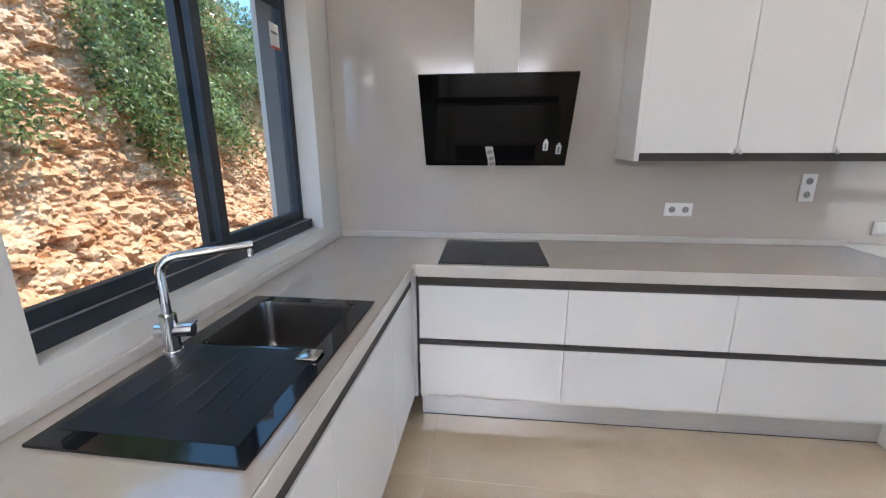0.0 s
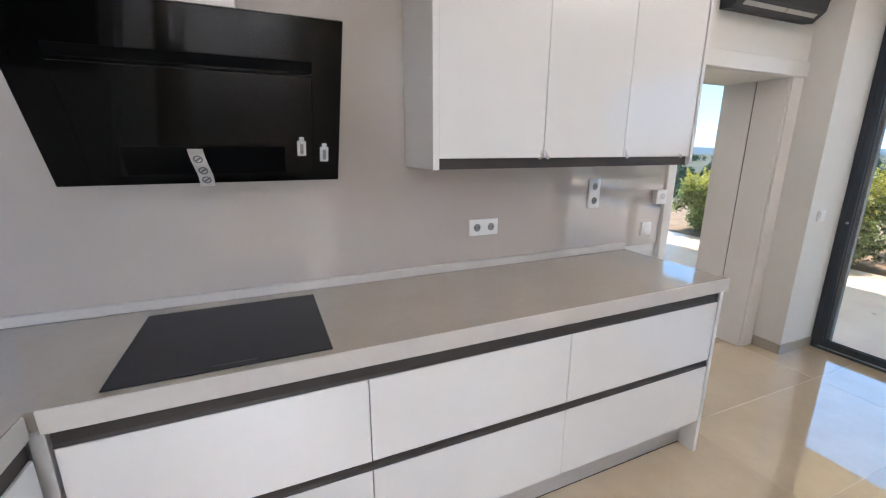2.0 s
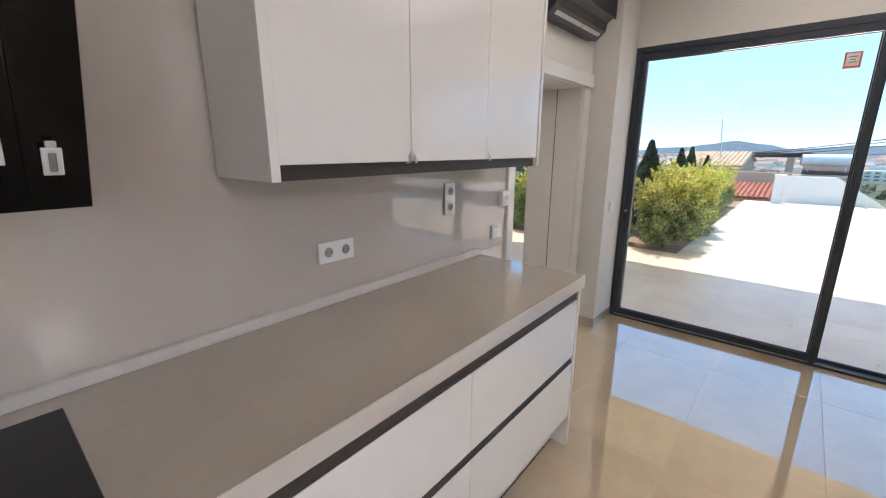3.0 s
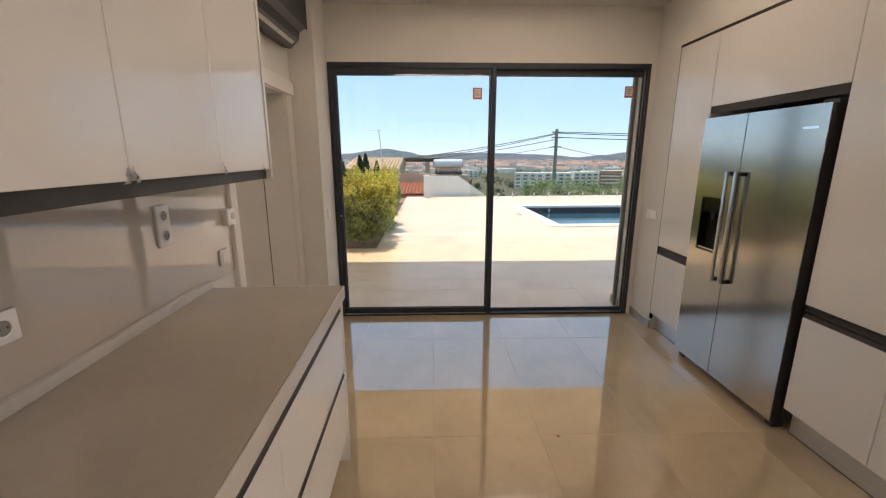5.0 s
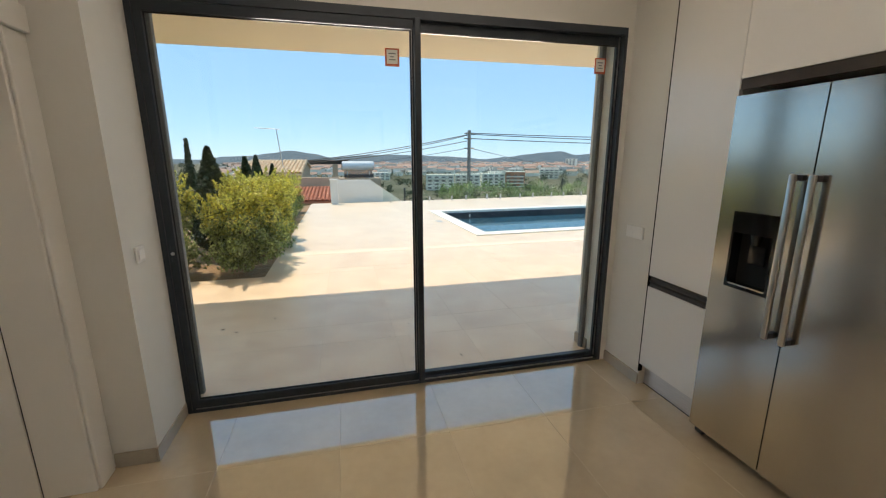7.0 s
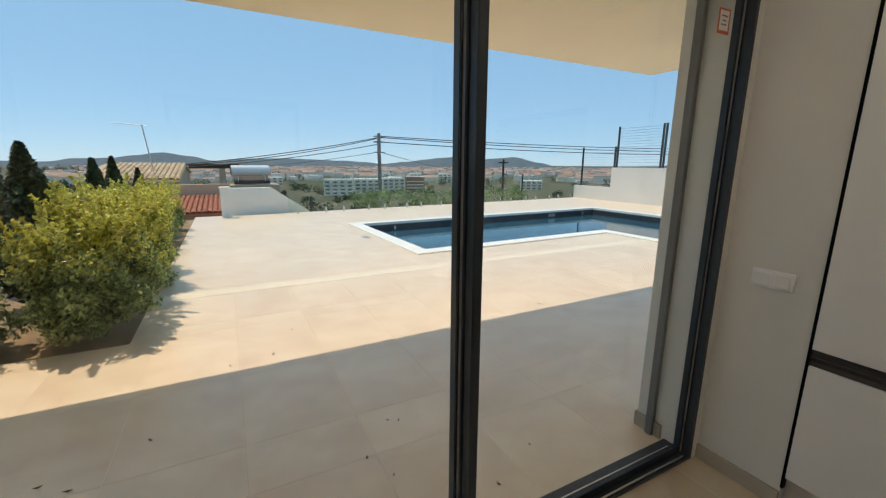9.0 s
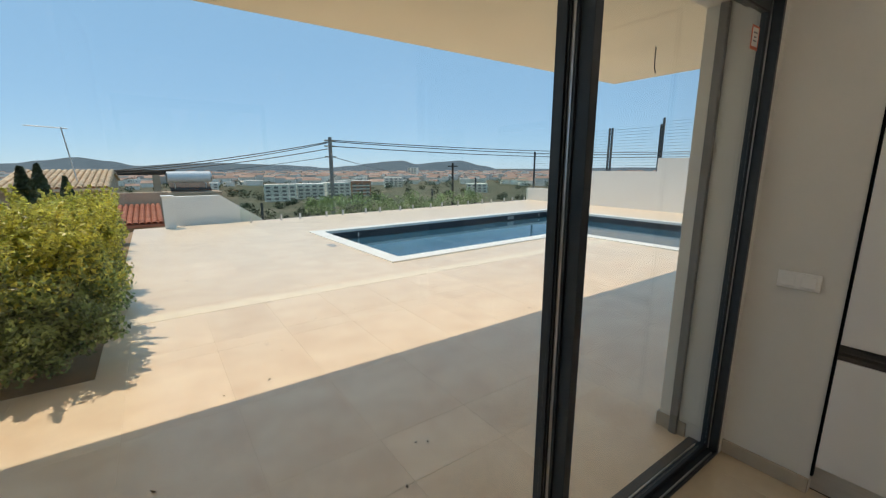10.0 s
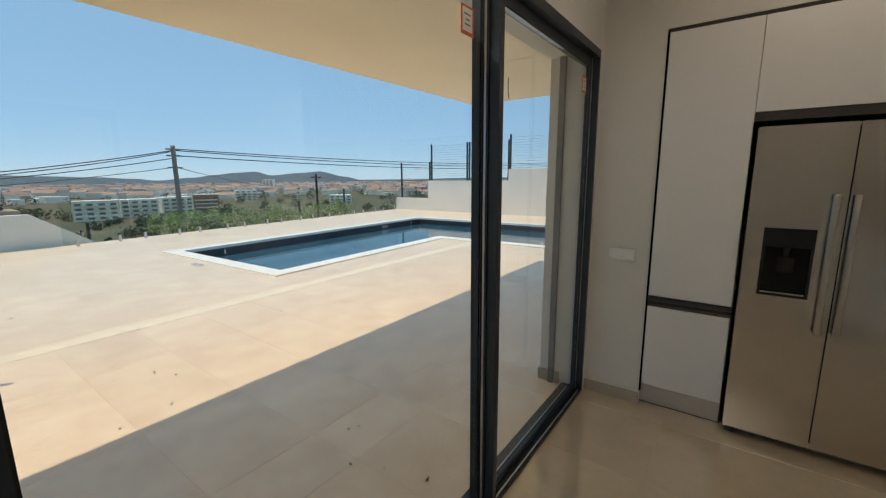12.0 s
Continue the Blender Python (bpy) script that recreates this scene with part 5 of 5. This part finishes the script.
def building(d, az, w, dep, h, material, roofed, windows):
    x, y = d * math.cos(radians(az)), d * math.sin(radians(az))
    z = -25.4 if x > 206 else ground_z(x, y) - 0.5
    b = thing("town_building", (x, y, z), "white town building with an orange tile roof" if roofed else "orange-red flat-roofed apartment block in the valley" if material is M["town_orange"] else "white flat-roofed apartment block in the valley", "building", "town buildings")
    b.rotation_euler = (0, 0, radians(az + rng1.uniform(-25, 25)))
    hw, hd = w / 2, dep / 2
    ORIG[b] = Vector((0, 0, 0))
    part("wall", box(-hd, -hw, -3, hd, hw, h), material, b, smooth=False)
    if roofed:
        part("roof", prism([(-hd - 0.4, h + 0.02), (hd + 0.4, h + 0.02), (0, h + 0.8 + dep * 0.20)], "y", -hw - 0.4, hw + 0.4), M["town_roof"], b, smooth=False)
    else:
        part("roof", box(-hd, -hw, h + 0.02, hd, hw, h + 0.5), M["town_white"], b, smooth=False)
    if windows:
        st = int(h // 3)
        n = int(w // 5.5)
        for s in range(st):
            for k in range(n):
                u = -hw + (k + 0.5) * w / n
                part("window", box(-hd - 0.05, u - 1.6, s * 3 + 0.9, -hd + 0.1, u + 1.6, s * 3 + 2.3), M["town_window"], b, smooth=False)
            part("balcony", box(-hd - 1.2, -hw * 0.9, s * 3 - 0.1, -hd, hw * 0.9, s * 3 + 0.8), M["town_white"], b, smooth=False)


for az, d, w, h in ((-13.2, 360, 24, 12.5), (-16.9, 372, 22, 12.2), (-20.2, 390, 22, 12.4), (-5.0, 520, 24, 9), (-39.5, 440, 22, 9), (-28, 560, 24, 12)):
    building(d, az, w, 14, h, M["town_white"], False, True)
building(880, -30.9, 19, 16, 24, M["town_white"], False, True)
building(400, -23.5, 18, 12, 13.6, M["town_orange"], False, True)
for k in range(284):
    building(600 * (2.6 ** rng1.random()), rng1.uniform(-66, 16), rng1.uniform(9, 26), rng1.uniform(9, 15), rng1.uniform(4, 11), M["town_white"], rng1.random() < 0.7, False)


# the rest of the town, too far to tell house from house
rg = np.random.default_rng(31)
n = 1100
az, dist = np.radians(rg.uniform(-68, 14, n)), 750 * 2.4 ** rg.random(n)
turn = az + rg.uniform(-0.5, 0.5, n)
hw, hd, hh = rg.uniform(5, 14, n), rg.uniform(4.5, 7, n), rg.uniform(5, 12, n)
ex, ey = np.stack([np.cos(turn), np.sin(turn)], 1), np.stack([-np.sin(turn), np.cos(turn)], 1)
mid = np.stack([dist * np.cos(az), dist * np.sin(az)], 1)


def at(u, v, z):
    return np.concatenate([mid + ex * (u * hd)[:, None] + ey * (v * hw)[:, None], z[:, None]], 1)


one = np.ones(n)
V = np.stack([at(u * one, v * one, z) for z in (one * -28.0, hh - 25) for u, v in ((-1, -1), (1, -1), (1, 1), (-1, 1))], 1).reshape(-1, 3)
F = [[8 * k + a for a in q] for k in range(n) for q in ((0, 1, 5, 4), (1, 2, 6, 5), (2, 3, 7, 6), (3, 0, 4, 7), (4, 5, 6, 7))]
R = np.stack([at(u * one * 1.06, v * one * 1.04, z) for u, v, z in ((-1, -1, hh - 24.9), (1, -1, hh - 24.9), (1, 1, hh - 24.9), (-1, 1, hh - 24.9), (0, -1, hh - 22.9), (0, 1, hh - 22.9))], 1).reshape(-1, 3)
G = [[6 * k + a for a in q] for k in range(n) if k % 5 < 3 for q in ((0, 4, 5, 3), (1, 2, 5, 4), (0, 1, 4), (3, 5, 2), (0, 3, 2, 1))]
for nm, verts, faces, key, lab in (("far_town_walls", V, F, "far_houses", "pale house walls of the distant town"), ("far_town_roofs", R, G, "far_roofs", "orange tile roofs of the distant town")):
    me = bpy.data.meshes.new(nm)
    me.from_pydata(verts.tolist(), [], faces)
    me.materials.append(M[key])
    tagged(new(nm, me), lab, "town", "", "stuff")


def tree_clumps(name, count, place, size, seed, label, key="far_tree"):
    """Far woods: many leafy clumps of facets, with gaps."""
    rg = np.random.default_rng(seed)
    P, Dn = [], []
    for k in range(count):
        x, y, z, s = place(rg)
        m = 90
        d = rg.normal(size=(m, 3))
        d /= np.linalg.norm(d, axis=1)[:, None]
        d *= rg.uniform(0.5, 1.0, (m, 1))
        P.append(np.array([x, y, z + s * 0.7]) + d * np.array([s, s, s * 0.75]) * (1 + 0.25 * np.sin(3 * d[:, :1] * 2)))
        Dn.append(d)
    ob = leaves(name, (np.concatenate(P), np.concatenate(Dn)), size, M[key], None, seed, "stuff", label, "trees")
    return ob


def valley(rg):
    a, d = rg.uniform(-68, 30), 60 * (14 ** rg.random())
    x, y = d * math.cos(radians(a)), d * math.sin(radians(a))
    return x, y, ground_z(x, y) - 0.8, rg.uniform(1.2, 2.6) * (1 + d / 250)


def left_slope(rg):
    a, d = rg.uniform(4, 52), 110 * (14 ** rg.random())
    x, y = d * math.cos(radians(a)), d * math.sin(radians(a))
    return x, y, ground_z(x, y) - 0.8, rg.uniform(2.2, 4.5) * (1 + d / 700)


tree_clumps("slope_trees", 620, left_slope, 1.7, 8, "dark green woods on the slope beside the houses")
tree_clumps("valley_trees", 520, valley, 0.9, 3, "scattered green trees across the valley")


def below_rail(rg):
    return 18.5 + rg.uniform(0, 6), rg.uniform(-13, -1), -3.4 + rg.uniform(0, 1.1), rg.uniform(0.5, 1.0)


tree_clumps("slope_bushes", 34, below_rail, 0.12, 4, "scrubby bushes on the slope below the railing")


def tall_grass(rg):
    y = rg.choice([-3.6, -5.0, -6.8, -8.2, -9.8]) + rg.normal(0, 0.5)
    return 17.6 + rg.uniform(0, 1.0), y, -0.6 + rg.uniform(0, 0.75), rg.uniform(0.22, 0.42)


tree_clumps("tall_weeds", 60, tall_grass, 0.05, 6, "pale green weeds growing up behind the railing", "leaf_pale")

# ---- the rock bank outside the kitchen window ----
bm = bmesh.new()
NY, NZ = 640, 300
gridv = []
for i in range(NY + 1):
    y = -0.6 + 9.4 * i / NY
    top = 5.6 if y < 5 else 5.6 - 2.6 * min(1, (y - 5) / 2.0)
    row = []
    for j in range(NZ + 1):
        z = -0.4 + (top + 0.4) * j / NZ
        x = -2.75 - 0.50 * z + 0.35 * noise.noise(Vector((y * 0.5, z * 0.5, 1)))
        q = Vector((y * 3.6 + z * 1.1, z * 5.0 - y * 0.9, 0.3 * x))
        dist, pts = noise.voronoi(q)
        q2 = Vector((y * 9.0 - z * 2.5, z * 14.0 + y * 2.0, 4))
        dist2, pts2 = noise.voronoi(q2)
        x += 0.08 * (0.45 - dist[0]) + 0.07 * noise.noise(pts[0] * 3.7) + 0.05 * (0.4 - dist2[0]) + 0.06 * noise.noise(pts2[0] * 5.1) + 0.04 * noise.noise(Vector((y * 22, z * 34, 2))) + 0.018 * noise.noise(Vector((y * 55, z * 70, 6)))
        row.append(bm.verts.new((x, y, z)))
    gridv.append(row)
for i in range(NY):
    for j in range(NZ):
        bm.faces.new((gridv[i][j], gridv[i + 1][j], gridv[i + 1][j + 1], gridv[i][j + 1]))
solo("rock_bank", bm, M["rock"], "cut ochre rock and earth bank behind the house", "rock bank", kind="structure", smooth=False)

rg = np.random.default_rng(9)
n = 76000
Y = rg.uniform(-0.5, 7.4, n * 3)
Z = rg.uniform(0.4, 5.6, n * 3)
edge = np.array([1.62 + 0.75 * noise.noise(Vector((y * 0.9, 0, 7))) + 0.55 * noise.noise(Vector((y * 2.6, 0, 2))) for y in Y])
patch = np.array([noise.noise(Vector((y * 1.3, z * 1.0, 4))) for y, z in zip(Y, Z)])
topz = np.where(Y < 5, 5.6, 5.6 - 2.6 * np.minimum(1, (Y - 5) / 2.0)) + 0.12
keep = (Z > edge + rg.normal(0, 0.12, n * 3)) & (patch > -0.22) & (Z < topz) & ~((Y < 1.5) & (patch < 0.02)) & ~((Y > 2.3) & (Y < 3.22 + 0.25 * patch) & (Z > 1.9 + 0.5 * patch))
Y, Z = Y[keep][:n], Z[keep][:n]
X = -2.62 - 0.50 * Z + np.array([0.35 * noise.noise(Vector((y * 0.5, z * 0.5, 1))) + 0.25 * noise.noise(Vector((y * 2.4, z * 2.4, 8))) for y, z in zip(Y, Z)]) + rg.uniform(-0.05, 0.32, len(Y))
P = np.stack([X, Y, Z], 1)
Dn = np.tile(np.array([0.8, 0, 0.5]), (len(P), 1))
half = rg.random(len(P)) < 0.6
leaves("ivy", (P[half], Dn[half]), 0.027, M["leaf"], None, 21, "stuff", "dark green ivy hanging over the rock bank", "ivy")
leaves("ivy_pale", (P[~half], Dn[~half]), 0.027, M["leaf_pale"], None, 22, "stuff", "pale green creeper leaves over the rock bank", "creeper")


# ---- floor and terrace tiles ----
def tile_field(parent, rects, sx, sy, ox, oy, gap, z, depth, material, limit, far_first_x=None):
    cache, count, rest = {}, 0, None
    pieces = []
    for x0, y0, x1, y1 in rects:
        for i in range(math.floor((x0 - ox) / sx), math.ceil((x1 - ox) / sx)):
            for j in range(math.floor((y0 - oy) / sy), math.ceil((y1 - oy) / sy)):
                a, b = max(x0, ox + i * sx) + gap / 2, min(x1, ox + (i + 1) * sx) - gap / 2
                c, d = max(y0, oy + j * sy) + gap / 2, min(y1, oy + (j + 1) * sy) - gap / 2
                if b - a > 0.02 and d - c > 0.02:
                    pieces.append((a, c, b, d))
    pieces.sort(key=lambda p: (p[0] - 3.9) ** 2 + (p[1] - 0.9) ** 2)
    for a, c, b, d in pieces:
        w, h = round(b - a, 3), round(d - c, 3)
        if count < limit:
            if (w, h) not in cache:
                bm = bmesh.new()
                t = 0.0015
                lo = [bm.verts.new((sxg * w / 2, syg * h / 2, -depth)) for sxg, syg in ((-1, -1), (1, -1), (1, 1), (-1, 1))]
                mi = [bm.verts.new((sxg * w / 2, syg * h / 2, -t)) for sxg, syg in ((-1, -1), (1, -1), (1, 1), (-1, 1))]
                hi = [bm.verts.new((sxg * (w / 2 - t), syg * (h / 2 - t), 0)) for sxg, syg in ((-1, -1), (1, -1), (1, 1), (-1, 1))]
                for p, q in ((lo, mi), (mi, hi)):
                    for k in range(4):
                        bm.faces.new((p[k], p[(k + 1) % 4], q[(k + 1) % 4], q[k]))
                bm.faces.new(hi)
                cache[w, h] = mesh_of("tile", bm, material)
            t = new("tile", cache[w, h])
            t.parent = parent
            t.location = Vector(((a + b) / 2, (c + d) / 2, z)) - ORIG[parent]
            count += 1
        else:
            rest = box(a, c, z - depth, b, d, z, bm=rest)
    if rest:
        r = part("far_tiles", rest, material, parent, smooth=False)
        r["kind"] = "stuff"


fl = solo("floor", box(-1.45, -4.0, -0.12, 4.0, 6.6, -0.0012), M["grout"], "polished beige porcelain tile floor", "floor", kind="structure", smooth=False)
tile_field(fl, ((-1.06, -3.8, 3.862, 2.93), (-1.06, 2.93, 3.862, 6.4)), 1.22, 0.585, 2.1, 0.848, 0.0009, 0.0, 0.01, M["tile"], 290)
tr = solo("terrace", box(4.0, -12.35, -0.12, 5.0, 8.5, -0.0010), M["terrace_grout"], "cream stone tile terrace round the pool", "terrace", kind="structure", smooth=False)
for b in ((5.0, PAY - 0.14, 6.8, 8.5), (6.8, PAY - 0.14, PX0 + 0.14, 2.372), (PX0 + 0.14, PY1 - 0.14, PX1 - 0.14, 2.372), (PX1 - 0.14, -12.35, 15.6, 2.372), (5.0, -12.35, PX1 - 0.14, PY0 + 0.14)):
    part("bedding", box(b[0], b[1], -0.12, b[2], b[3], -0.0010), M["terrace_grout"], tr, smooth=False)
part("bedding", prism([(15.6, -12.35), (16.45, -12.35), (15.6, 0.3)], "z", -0.12, -0.0008), M["terrace"], tr, smooth=False)
tile_field(tr, ((4.0, -12.35, 5.0, 8.5), (5.0, PAY - 0.14, 6.8, 8.5), (6.8, PAY - 0.14, 7.908, 2.372), (8.132, PAY - 0.14, PX0 + 0.14, 2.372), (PX0 + 0.14, PY1 - 0.14, PX1 - 0.14, 2.372), (PX1 - 0.14, -12.35, 15.6, 2.372), (5.0, -12.35, PX1 - 0.14, PY0 + 0.14)), 1.2, 0.6, 4.62, 0.98, 0.0016, 0.0, 0.02, M["terrace"], 295)
